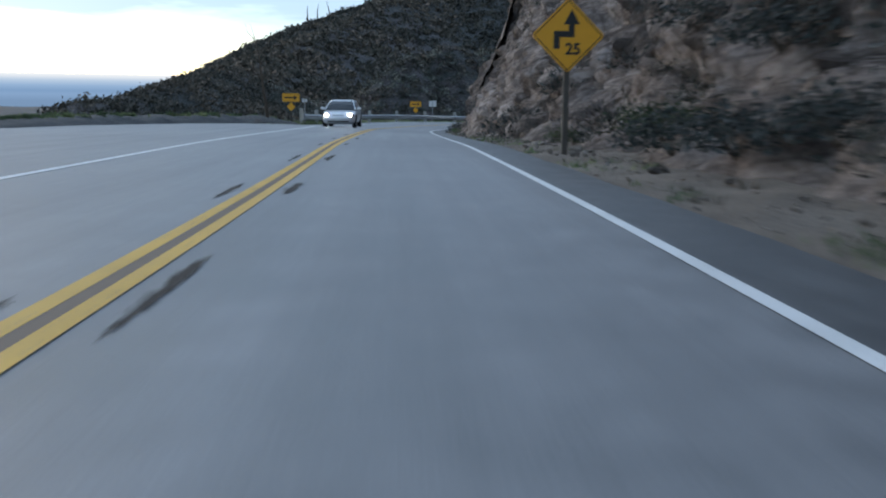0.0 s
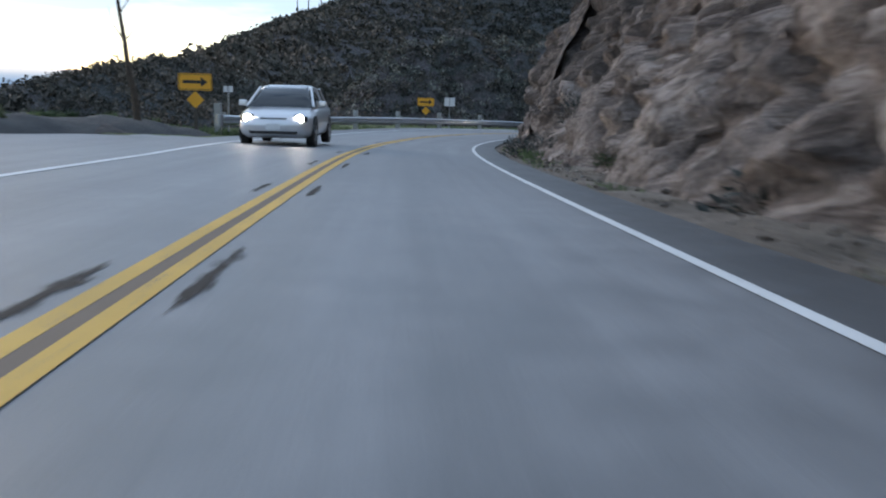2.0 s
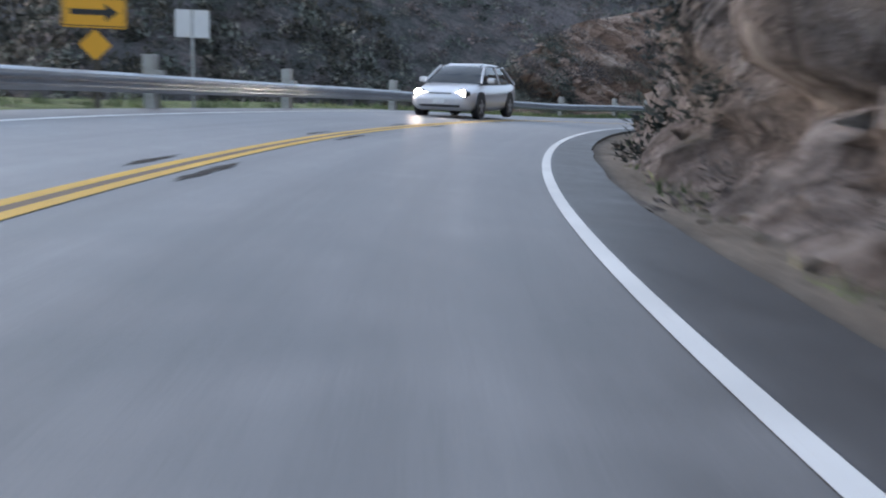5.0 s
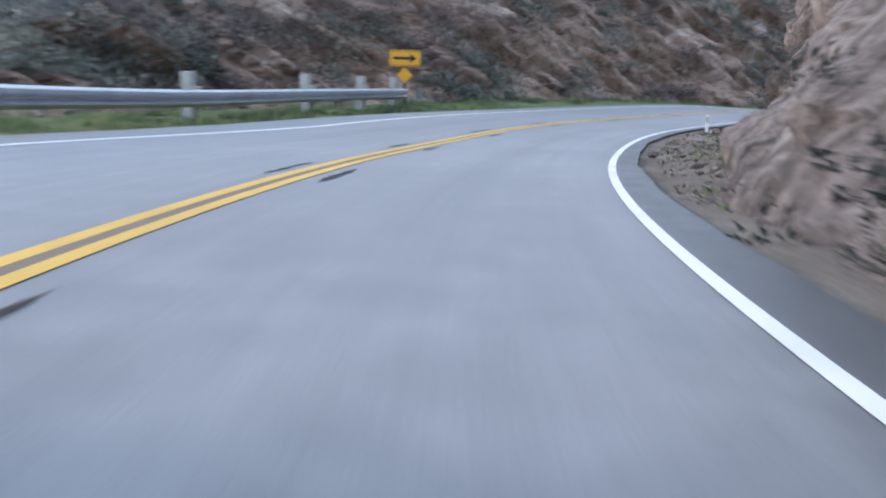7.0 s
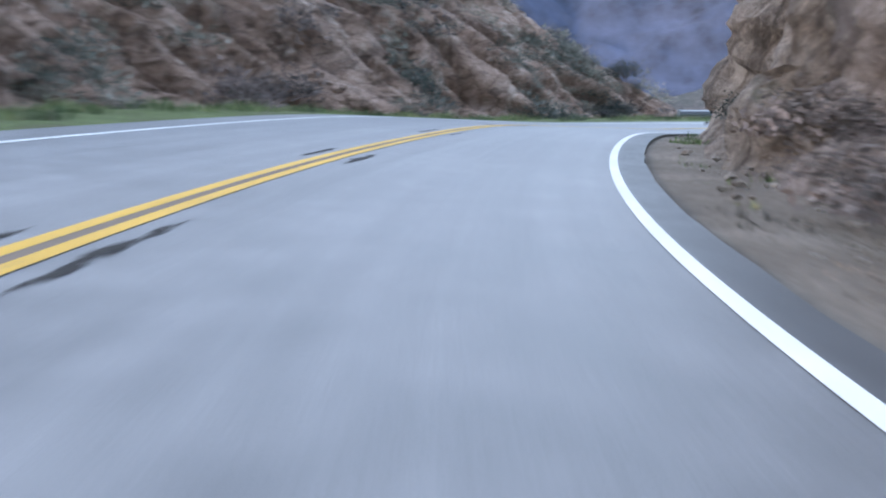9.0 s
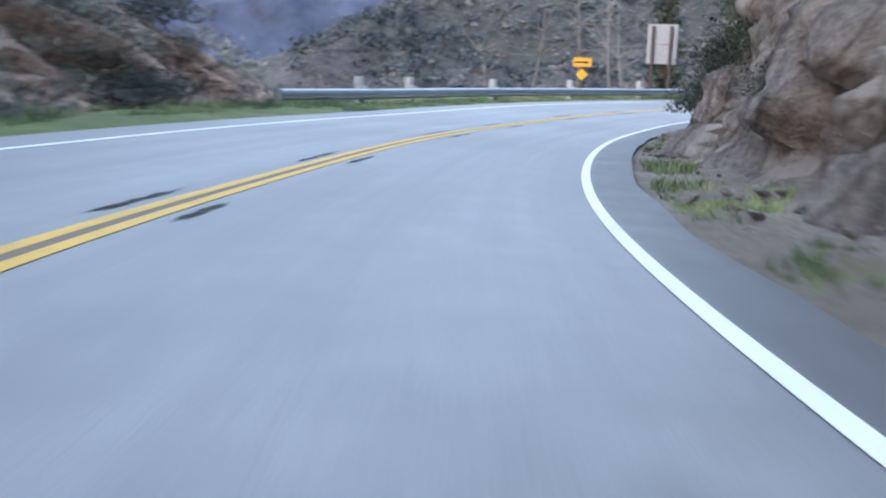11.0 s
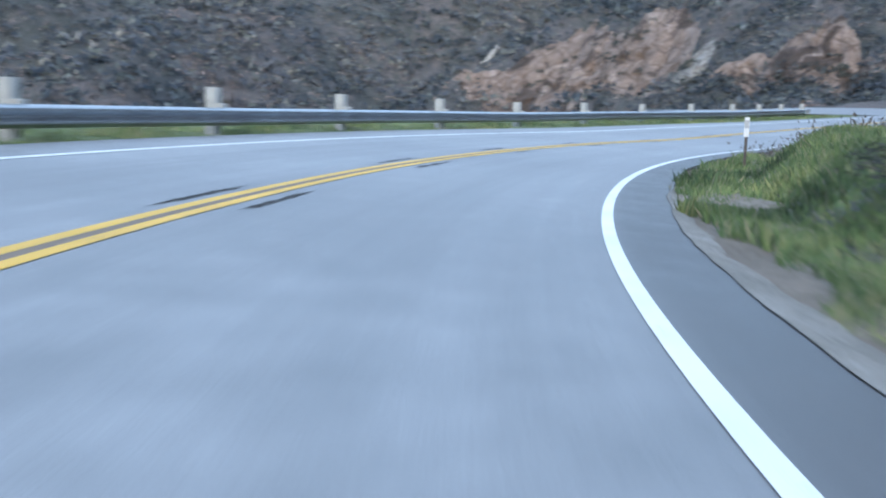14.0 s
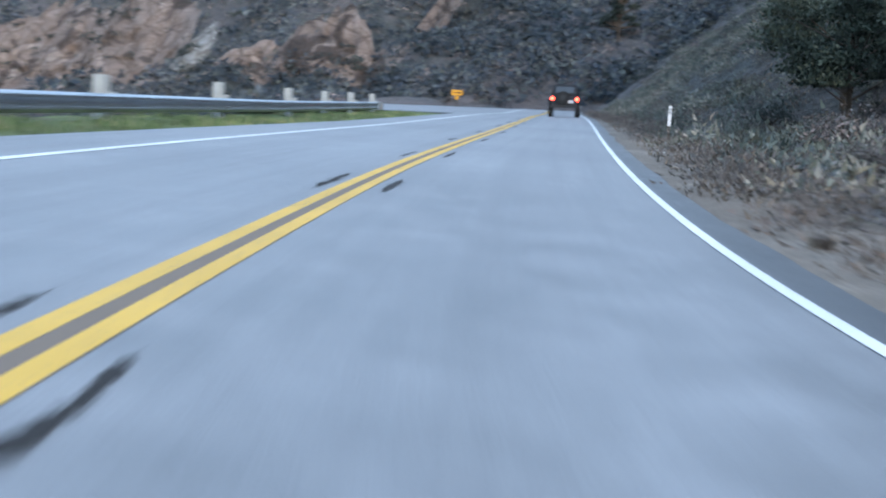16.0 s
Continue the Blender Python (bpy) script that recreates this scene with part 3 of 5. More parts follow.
tagged(strip("line_gap", -60, 318, (-0.04, 0.04), 0.004, WORN_STRIP), "brown worn strip between the yellow lines", "road marking", kind="structure")


# gravel berm closing the turnout
BERM = [(-50, -14.6), (0, -14.4), (25, -13.8), (38, -12.6), (46, -10.0), (51, -7.6), (55, -6.0)]
bs = np.arange(-50, 55.01, 0.4)
bo = np.interp(bs, *zip(*BERM))
bh = np.interp(bs, (-50, 30, 46, 53, 55), (0.27, 0.29, 0.42, 0.42, 0.22))
cross = np.linspace(-1, 1, 11)
bp = np.stack([road_xyz(bs, bo + 1.5 * c, 0) + np.stack([0 * bs, 0 * bs, bh * (1 - c * c) ** 0.8 - 0.06], -1) for c in cross], 1)
for i in range(len(bs)):
    for j in range(1, 10):
        bp[i, j, 2] += 0.12 * noise.fractal((bp[i, j, 0] * 0.8, bp[i, j, 1] * 0.8, 2.0), 1, 2, 4)
BERM_GRAVEL = earth_mat("dark_gravel", [(0.3, (0.05, 0.05, 0.052)), (0.5, (0.085, 0.083, 0.082)), (0.7, (0.12, 0.112, 0.105))], scale=3.0)
tagged(new("berm", grid_mesh("berm", bp, BERM_GRAVEL)), "low dark gravel berm along the turnout", "berm", kind="structure")


def verge(name, s0, s1, o_in, o_out, cols, rough, label, soil=DIRT):
    s = np.arange(s0, s1, 0.4)
    first = np.interp(s, *zip(*PAVED)) - 0.08 if o_in is None else np.full(len(s), o_in)
    o = first[:, None] + (o_out - first)[:, None] * np.linspace(0, 1, cols)[None, :]
    p = road_xyz(s[:, None], o, -0.02)
    for i in range(len(s)):
        for j in range(cols):
            q = p[i, j]
            k = j / (cols - 1)
            p[i, j, 2] += -0.03 + rough * noise.fractal((q[0] * 0.9, q[1] * 0.9, 0), 1, 2, 4) * min(1, 3 * k) + 0.05 * k
    return tagged(new(name, grid_mesh(name, p, soil)), label, "verge", kind="structure")


verge("verge_right", -40, 300, None, 5.6, 12, 0.08, "brown dirt and gravel strip at the road's edge")
verge("verge_left", 50, 260, -4.16, -6.9, 9, 0.05, "green grassy dirt strip beyond the white edge line", VERGE)


# ---- cut rock faces ----
CLIFF_POINTS = []


def rock_face(name, side, s0, s1, foot, lean, tall, material, amp, label, zones=(), ds=0.24, rows=60):
    s = np.arange(s0, s1, ds)
    v = np.linspace(0, 1, rows) ** 1.4
    f, c, t = (np.interp(s, *zip(*k)) for k in (foot, lean, tall))
    h = v[None, :] * t[:, None]
    o = f[:, None] + h * c[:, None] - 0.35 * np.exp(-h / 0.6)
    p = road_xyz(s[:, None], side * o, 0)
    p[..., 2] += h - 0.3
    hd = np.interp(s, ST, RH)
    for i in range(len(s)):
        nx, ny = -side * math.cos(hd[i]), -side * math.sin(hd[i])
        ends = min(1, (s[i] - s0) / 3, (s1 - s[i]) / 3)
        for j in range(rows):
            x, y, z = p[i, j]
            w = s[i] - side * 0.9 * z              # beds dip along the cut
            a = noise.fractal((w * 0.11, z * 0.3, 1.5 * side), 1, 2, 3) * 1.0
            cleft = abs(noise.fractal((w * 0.42, z * 0.16 + s[i] * 0.05, 4.0), 1, 2, 3))
            bed = abs(noise.fractal((s[i] * 0.09 + z * 0.05, (z + 0.75 * s[i]) * 0.5, 8.0), 1, 2.1, 3))
            b = noise.cell((w * 0.75, z * 1.0 + 0.5 * s[i], 0.3)) * 0.26 + noise.cell((w * 1.7, z * 2.0 + s[i], 0.8)) * 0.12
            e = noise.fractal((x * 1.7, y * 1.7, z * 1.9), 1, 2, 4) * 0.1
            k = a + b + e - 1.0 * math.exp(-cleft * 7) - 0.55 * math.exp(-bed * 9)
            hol = noise.fractal((w * 0.24 + 0.1 * z, z * 0.42 + 0.12 * s[i], 11.0), 1, 2.2, 4)
            k -= 0.7 * min(1, max(0, (-0.05 - hol) / 0.22))
            k *= amp * min(1, 0.25 + h[i, j] / 1.1) * max(0.2, ends)
            p[i, j] += (nx * k, ny * k, 0.15 * k)
    CLIFF_POINTS.append((p[:, 2:], s, h[:, 2:]))
    me = grid_mesh(name, p, material, True)
    # bands of other rock along the cut, with ragged borders; ROCK_DARK ones paint in overhang shade
    if zones:
        kind = np.zeros((len(s) - 1, rows - 1), np.int32)
        for k, (a, b, rock, low) in enumerate(zones):
            me.materials.append(rock)
            for i in range(len(s) - 1):
                for j in range(rows - 1):
                    q = s[i] - 0.5 * h[i, j] + 7 * noise.fractal((s[i] * 0.22, h[i, j] * 0.35, 6.0), 1, 2, 4)
                    if a < q < b and h[i, j] > low + 1.6 * noise.fractal((s[i] * 0.3, 2.0, 9.0), 1, 2, 3):
                        kind[i, j] = k + 1
        me.polygons.foreach_set("material_index", kind.reshape(-1))
        me.update()
    return tagged(new(name, me), label, "rock face", kind="structure")


FOOT = [(-30, 5.6), (10, 5.2), (24, 4.9), (45, 4.55), (60, 4.25), (75, 3.95), (88, 3.95), (100, 3.95), (106, 4.1), (113, 4.9), (122, 5.1), (127, 4.5), (132, 3.95), (138, 4.1), (150, 4.5), (158, 4.2), (163, 3.75), (171, 3.75), (178, 4.3), (183, 5.5)]
LEAN = [(-30, 0.65), (20, 0.55), (45, 0.45), (70, 0.32), (100, 0.2), (112, 0.3), (122, 0.3), (131, 0.2), (138, 0.28), (150, 0.5), (165, 0.42), (176, 0.6), (183, 1.2)]
rock_face("cliff_right", 1, -30, 62, FOOT, LEAN, [(-30, 11), (62, 11)], ROCK_GREY, 0.75, "grey-brown fractured rock cut rising beside the road", [(-60, 22, ROCK_DARK, 2.4), (48, 90, ROCK_DARK, 2.2)])
rock_face("cliff_bend", 1, 59.5, 183, FOOT, LEAN, [(59, 11), (150, 10), (162, 9), (170, 6.5), (176, 4), (180, 1.8), (183, 0.6)], ROCK_TAN, 0.75, "tan and brown fractured rock cut round the bend",
          [(40, 67, ROCK_DARK, 2.0), (128, 169, ROCK_BEIGE, -9)])
rock_face("cliff_left", -1, 108, 172, [(108, 10.5), (124, 9.0), (130, 7.8), (140, 7.4), (160, 6.6), (172, 7.5)], [(108, 0.9), (124, 0.8), (140, 0.6), (160, 0.7), (172, 1.3)],
          [(108, 0.6), (116, 2.5), (124, 6), (132, 8), (150, 9), (160, 7), (167, 4), (172, 0.8)], ROCK_RUST, 0.8, "rust-brown rocky bank above the outer lane")


# ---- guard rails ----
RAILS = [
    ([(55.6, -4.8), (66, -4.5), (78, -4.1), (86, -3.9), (95, -4.1), (112, -4.8), (123, -5.7)], -0.05,
     (56.4, 60.5, 64.5, 68.8, 73.0, 78.35, 83.9, 89.7, 96.4, 103.6, 111.0, 116.5, 119.7, 121.8)),
    ([(169.5, -6.4), (174, -5.6), (182, -5.1), (200, -4.4), (213, -4.8), (222, -5.4), (251, -6.3)], -0.18,
     (173.1, 175.6, 180.5, 185.5, 190.2, 194.8, 199.2, 203.9, 208.9, 213.9, 219.5, 225.2, 231.0, 237.0, 241.5, 245.9, 250.5)),
]
W_FACE = [(d, z - 0.04) for d, z in ((0.0, 0.36), (0.03, 0.385), (0.075, 0.42), (0.075, 0.45), (0.0, 0.5), (0.0, 0.53), (0.075, 0.58), (0.07, 0.625), (0.045, 0.65), (0.0, 0.668))]
post_mesh = None
for knots, low, posts in RAILS:
    rail = thing("guard_rail", Matrix.Translation(at(posts[0], -5)), "galvanised steel guard rail on weathered wooden posts", "guard rail", "guard rails along the outer edge")
    s = np.arange(knots[0][0], knots[-1][0] + 0.01, 0.95)
    o = np.interp(s, *zip(*knots))
    ring = [(d, z) for d, z in W_FACE] + [(d - 0.012, z) for d, z in W_FACE[::-1]]
    ring.append(ring[0])
    pts = np.stack([road_xyz(s, o + d, z + low) for d, z in ring], 1) - np.array(rail.location)
    beam = new("beam", grid_mesh("beam", pts, GALV, False))
    beam.parent = rail
    tagged(beam, "corrugated galvanised steel beam")
    if post_mesh is None:
        bm = box(bmesh.new(), (0.21, 0.2, 1.6), Matrix.Translation((0, 0, 0.15)), 0.012)
        box(bm, (0.16, 0.18, 0.36), Matrix.Translation((0.15, 0, 0.5)), 0.01)
        post_mesh = bpy.data.meshes.new("post")
        bm.to_mesh(post_mesh)
        bm.free()
        post_mesh.materials.append(POST_WOOD)
    for q in posts:
        post = new("post", post_mesh)
        post.parent = rail
        oo = float(np.interp(q, *zip(*knots))) - 0.26
        post.matrix_basis = Matrix.Translation(at(q, oo) - rail.location) @ pose(0, 0, low + random.uniform(-0.03, 0.03), random.uniform(-1.5, 1.5), random.uniform(-1.5, 1.5), heading(q))
    # flared steel end piece
    for q, back in ((knots[0][0], 1), (knots[-1][0], -1)):
        bm = bmesh.new()
        rod(bm, 0.11, 0.33, Matrix.Translation((0, 0, 0.515)), 14)
        end = part("end_piece", bm, GALV, rail, "rounded steel end of the beam")
        end.matrix_basis = Matrix.Translation(at(q, float(np.interp(q, *zip(*knots))) + 0.03, low - 0.04) - rail.location)


# ---- signs ----
def plate(bm, w, h, depth, m=Matrix(), cut=0.05):
    o = []
    for cx, cz, a0 in ((w / 2 - cut, h / 2 - cut, 0), (-w / 2 + cut, h / 2 - cut, 90), (-w / 2 + cut, -h / 2 + cut, 180), (w / 2 - cut, -h / 2 + cut, 270)):
        o += [(cx + cut * math.cos(radians(a0 + k * 30)), cz + cut * math.sin(radians(a0 + k * 30))) for k in range(4)]
    return prism(bm, o, depth, m)


def border(bm, w, h, t, y, m=Matrix(), inset=0.025):
    a, b = w / 2 - inset, h / 2 - inset
    for x0, x1, z0, z1 in ((-a, a, b - t, b), (-a, a, -b, -b + t), (-a, -a + t, -b + t, b - t), (a - t, a, -b + t, b - t)):
        prism(bm, [(x0, z0), (x1, z0), (x1, z1), (x0, z1)], 0.003, m @ Matrix.Translation((0, y, 0)))
    return bm


def arrow_sign(s, o, face, wide=1.0):
    t = thing("curve_arrow_sign", Matrix.Translation(at(s, o)) @ pose(0, 0, 0, 0, 0, heading(face)), "yellow arrow board above a small yellow diamond on a post", "road sign", "arrow signs along the bend")
    part("post", box(bmesh.new(), (0.09, 0.09, 2.15), Matrix.Translation((0, 0.08, 0.7)), 0.008), DARK_WOOD, t)
    b = part("arrow_board", plate(bmesh.new(), wide, wide / 2, 0.012, Matrix.Translation((0, 0, 1.5))), SIGN_YELLOW, t, "yellow reflective board")
    L, k = wide * 0.37, wide
    part("arrow", prism(bmesh.new(), [(-L, -0.045 * k), (L * 0.45, -0.045 * k), (L * 0.45, -0.14 * k), (L, 0), (L * 0.45, 0.14 * k), (L * 0.45, 0.045 * k), (-L, 0.045 * k)], 0.004, Matrix.Translation((0, -0.005, 1.5))), SIGN_BLACK, b, "black arrow pointing along the bend")
    part("edge_line", border(bmesh.new(), wide, wide / 2, 0.014, -0.004, Matrix.Translation((0, 0, 1.5))), SIGN_BLACK, b)
    part("diamond_marker", plate(bmesh.new(), 0.36, 0.36, 0.012, Matrix.Translation((0, 0, 0.98)) @ pose(0, 0, 0, 0, 45, 0), 0.03), SIGN_YELLOW, t, "small yellow reflective diamond")
    return t


arrow_sign(55.6, -5.5, 30)
arrow_sign(83.0, -4.7, 55)
arrow_sign(122.8, -6.1, 100)
arrow_sign(187.0, -5.75, 160, 0.8)
arrow_sign(309.0, -9.7, 300, 1.15)


def marker_pair(s, o, face, z, w, h):
    t = thing("marker_panels", Matrix.Translation(at(s, o)) @ pose(0, 0, 0, 0, 0, heading(face)), "two pale sign panels side by side on a thin post", "road sign")
    part("post", box(bmesh.new(), (0.05, 0.05, z + h / 2 + 0.3), Matrix.Translation((0, 0.04, (z + h / 2 - 0.3) / 2)), 0.005), GALV, t)
    for k in (-1, 1):
        part("panel", plate(bmesh.new(), w, h, 0.01, Matrix.Translation((k * (w / 2 + 0.03), 0, z)), 0.02), SIGN_WHITE, t, "pale sheet-metal panel")


marker_pair(58.0, -5.15, 30, 1.4, 0.12, 0.2)
marker_pair(86.4, -4.75, 55, 1.62, 0.3, 0.54)


def warning_sign(s, o, face):
    t = thing("reverse_turn_sign", Matrix.Translation(at(s, o)) @ pose(0, 0, 0, 0, 0, heading(face)), "yellow diamond warning sign with bent arrow and speed 25", "road sign")
    part("post", box(bmesh.new(), (0.1, 0.1, 3.1), Matrix.Translation((0, 0.09, 1.05)), 0.008), DARK_WOOD, t, "dark weathered wooden post")
    turn = Matrix.Translation((0, 0, 2.05)) @ pose(0, 0, 0, 0, 45, 0)
    d = part("diamond_plate", plate(bmesh.new(), 0.914, 0.914, 0.014, turn, 0.06), SIGN_YELLOW, t, "yellow reflective diamond")
    part("edge_line", border(bmesh.new(), 0.914, 0.914, 0.015, -0.004, turn, 0.03), SIGN_BLACK, d)
    w = 0.052
    pathp = [(-0.2 - w, -0.26), (-0.2 + w, -0.26), (-0.2 + w, -0.06), (0.06 + w, -0.06), (0.06 + w, 0.16), (0.06 + 0.14, 0.16), (0.06, 0.42), (0.06 - 0.14, 0.16), (0.06 - w, 0.16), (0.06 - w, 0.045), (-0.2 - w, 0.045)]
    part("bent_arrow", prism(bmesh.new(), pathp, 0.004, Matrix.Translation((0, -0.005, 2.08))), SIGN_BLACK, d, "black bent arrow")
    cu = bpy.data.curves.new("digits", "FONT")
    cu.body, cu.size, cu.extrude, cu.align_x, cu.offset = "25", 0.27, 0.002, "CENTER", 0.008
    tmp = new("digits", cu)
    me = bpy.data.meshes.new_from_object(tmp)
    bpy.data.objects.remove(tmp)
    me.name = "digits"
    me.materials.append(SIGN_BLACK)
    dg = new("digits", me)
    dg.parent = d
    dg.matrix_basis = Matrix.Translation((0.09, -0.006, 1.73)) @ pose(0, 0, 0, 90, 0, 0)
    tagged(dg, "black speed figure 25")


warning_sign(16.6, 4.3, 8)


SIGN_BACK = plain_mat('dull_sheet_metal', (0.22, 0.23, 0.25), 0.45, 0.35, 0.3)
POST_DARK = plain_mat('dark_weathered_post', (0.075, 0.05, 0.042), 0.85, 0, 0.4)


def tall_board(s, o, face):
    t = thing("roadside_board", Matrix.Translation(at(s, o)) @ pose(0, 0, 0, 0, 0, heading(face)), "tall pale sign board on two brown wooden posts", "road sign")
    for k in (-0.42, 0.42):
        part("post", box(bmesh.new(), (0.13, 0.12, 3.7), Matrix.Translation((k, -0.09, 1.45)), 0.01), POST_DARK, t, "dark brown wooden post")
    for k, w in ((-0.575, 0.25), (0, 0.88), (0.575, 0.25)):
        for z in (2.0, 2.93):
            part("panel", plate(bmesh.new(), w, 0.915, 0.015, Matrix.Translation((k, 0, z)), 0.02), SIGN_BACK, t, "pale sheet-metal panel")
    for z in (1.75, 2.25, 2.65, 3.2):
        part("brace", box(bmesh.new(), (1.36, 0.04, 0.04), Matrix.Translation((0, 0.032, z)), 0.004), GALV, t)


tall_board(192.3, -5.6, 172)


def delineator(s, o, h, white=0.45):
    t = thing("delineator_post", Matrix.Translation(at(s, o)) @ pose(0, 0, 0, 3, 0, heading(s)), "thin white roadside marker post with reflector", "marker post", "white marker posts on the inner edge")
    part("stake", box(bmesh.new(), (0.05, 0.02, h + 0.1), Matrix.Translation((0, 0.018, h / 2 - 0.15)), 0.004), DARK_WOOD, t, "dull brown stake")
    part("blade", box(bmesh.new(), (0.085, 0.014, white), Matrix.Translation((0, 0, h - white / 2)), 0.005), SIGN_WHITE, t, "white plastic blade")
    part("reflector", box(bmesh.new(), (0.075, 0.01, 0.14), Matrix.Translation((0, -0.013, h - 0.12)), 0.003), SIGN_GREY, t, "pale grey reflector")


delineator(121.2, 3.6, 0.45)
delineator(202.3, 4.15, 0.92, 0.34)
delineator(234.5, 4.45, 0.95, 0.5)

# dark worn grooves beside the centre lines
for q in np.arange(-8, 300, 5.5):
    for side in (-1, 1):
        s0 = q + random.uniform(-0.5, 0.5)
        ln, w = random.uniform(1.0, 1.9), random.uniform(0.07, 0.13)
        s = np.linspace(s0, s0 + ln, 33)
        mid = side * (0.21 + w / 2 + random.uniform(0, 0.04))
        wob = [noise.fractal((k * 0.35, s0, side), 1, 2, 4) for k in range(33)]
        edge = [noise.fractal((k * 0.8, s0, 5 + side), 1, 2, 4) for k in range(33)]
        half = np.array([w / 2 * max(0.04, min(1, 5 * min(k, 32 - k) / 32) * (0.6 + 1.1 * edge[k])) for k in range(33)])
        c = mid + 0.035 * np.array(wob)
        p = np.stack([road_xyz(s, c - half, 0.0045), road_xyz(s, c + half, 0.0045)], 1)
        tagged(new("tar_patch", grid_mesh("tar_patch", p, TAR, False)), "dark worn groove beside the yellow line", "road patch", "worn grooves along the centre line", "structure")


# broken asphalt edge and a pale gravel shoulder round the mound
SHOULDER = earth_mat("pale_gravel_shoulder", [(0.3, (0.13, 0.12, 0.11)), (0.5, (0.2, 0.185, 0.165)), (0.7, (0.29, 0.27, 0.25))], scale=4.0, bmp=0.02)
s = np.arange(171, 197, 0.12)
edge = [np.array([noise.fractal((k * 0.11, q, 2.0), 1, 2, 5) for k in range(len(s))]) for q in (1.0, 7.0, 13.0)]
inn = np.interp(s, *zip(*PAVED)) - 0.035 + 0.03 * edge[0]
out = inn + np.interp(s, (171, 177, 188, 197), (0.08, 0.36, 0.32, 0.06)) + 0.16 * edge[1] * np.interp(s, (188, 197), (1, 0.1))
p = np.stack([road_xyz(s, inn + (out - inn) * k, 0.007 - 0.05 * k ** 1.5) for k in (0, 0.2, 0.5, 0.8, 1)], 1)
tagged(new("gravel_shoulder", grid_mesh("gravel_shoulder", p, SHOULDER)), "pale compacted gravel shoulder with a ragged edge", "verge", kind="structure")
wide = np.clip(0.004 + 0.02 * edge[2], 0.002, 0.02)
p = np.stack([road_xyz(s, inn - wide, 0.004), road_xyz(s, inn + 0.01, 0.006)], 1)
tagged(new("asphalt_edge", grid_mesh("asphalt_edge", p, TAR, False)), "dark broken edge of the asphalt", "road edge", kind="structure")


# ---- plants ----
def clump(rng, n, size, flat=0.8, low=0.0, tri=False, twig=False):
    d = rng.normal(size=(n, 3))
    d /= np.linalg.norm(d, axis=1)[:, None]
    d[:, 2] = np.abs(d[:, 2])
    c = d * (rng.uniform(0.45, 1.0, (n, 1)) * (1 + 0.14 * rng.normal(size=(n, 1))))
    c[:, 2] = c[:, 2] * flat + low
    a, b = rng.normal(size=(n, 3)), rng.normal(size=(n, 3))
    a /= np.linalg.norm(a, axis=1)[:, None]
    b -= (a * b).sum(1)[:, None] * a
    b /= np.linalg.norm(b, axis=1)[:, None]
    k = size * rng.uniform(0.5, 1.4, (n, 1))
    if twig:
        # thin sprigs that point outwards from the root
        out = d + 0.5 * rng.normal(size=(n, 3))
        out[:, 2] = np.abs(out[:, 2]) * 0.8 + 0.2
        out /= np.linalg.norm(out, axis=1)[:, None]
        return np.stack([c - a * k * 0.36, c + out * k * 1.4, c + a * k * 0.36], 1).reshape(-1, 3)
    if tri:
        return np.stack([c - a * k, c + b * k * 0.9, c + a * k], 1).reshape(-1, 3)
    return np.stack([c - a * k, c + b * k * 0.55, c + a * k, c - b * k * 0.55], 1).reshape(-1, 3)


def quads_mesh(name, v, material, k=4):
    n = len(v) // k
    me = bpy.data.meshes.new(name)
    me.vertices.add(len(v))
    me.vertices.foreach_set("co", v.reshape(-1).astype(np.float32))
    me.loops.add(len(v))
    me.loops.foreach_set("vertex_index", np.arange(len(v), dtype=np.int32))
    me.polygons.add(n)
    me.polygons.foreach_set("loop_start", np.arange(0, len(v), k, dtype=np.int32))
    me.materials.append(material)
    me.update(calc_edges=True)
    return me


RNG = np.random.default_rng(7)


def scatter(name, pts, sizes, material, label, category, n=26, leaf=0.3, flat=0.8, twig=False):
    kinds = [clump(RNG, n, leaf, flat, 0.0, True, twig) for _ in range(8)]
    out = []
    pick = RNG.integers(0, 8, len(pts))
    for k in range(8):
        q, sz = pts[pick == k], sizes[pick == k]
        a = RNG.uniform(0, 2 * math.pi, len(q))
        ca, sa, t = np.cos(a)[:, None], np.sin(a)[:, None], kinds[k]
        x = (t[None, :, 0] * ca - t[None, :, 1] * sa) * sz[:, None] + q[:, :1]
        y = (t[None, :, 0] * sa + t[None, :, 1] * ca) * sz[:, None] + q[:, 1:2]
        z = t[None, :, 2] * sz[:, None] * RNG.uniform(0.75, 1.25, (len(q), 1)) + q[:, 2:3]
        out.append(np.stack([x, y, z], -1).reshape(-1, 3))
    return tagged(new(name, quads_mesh(name, np.concatenate(out), material, 3)), label, category, kind="stuff")


def hill_points(n, x0, x1, y0, y1, keep, patchy=0.0):
    x, y = RNG.uniform(x0, x1, n), RNG.uniform(y0, y1, n)
    s, o = stations(x, y)
    k = keep(s, o, x, y)
    x, y = x[k], y[k]
    if patchy:
        w = fbm(x, y, 0.035, 3) + RNG.normal(0, 0.25, len(x)) > -patchy
        x, y = x[w], y[w]
    return np.stack([x, y, ground_height(x, y) - 0.15], -1)


def lay_on_verge(p):
    s, o = stations(p[:, 0], p[:, 1])
    p[:, 2] = np.maximum(p[:, 2], np.where(np.abs(o) < 5.6, road_xyz(s, o, -0.06)[:, 2], -99))


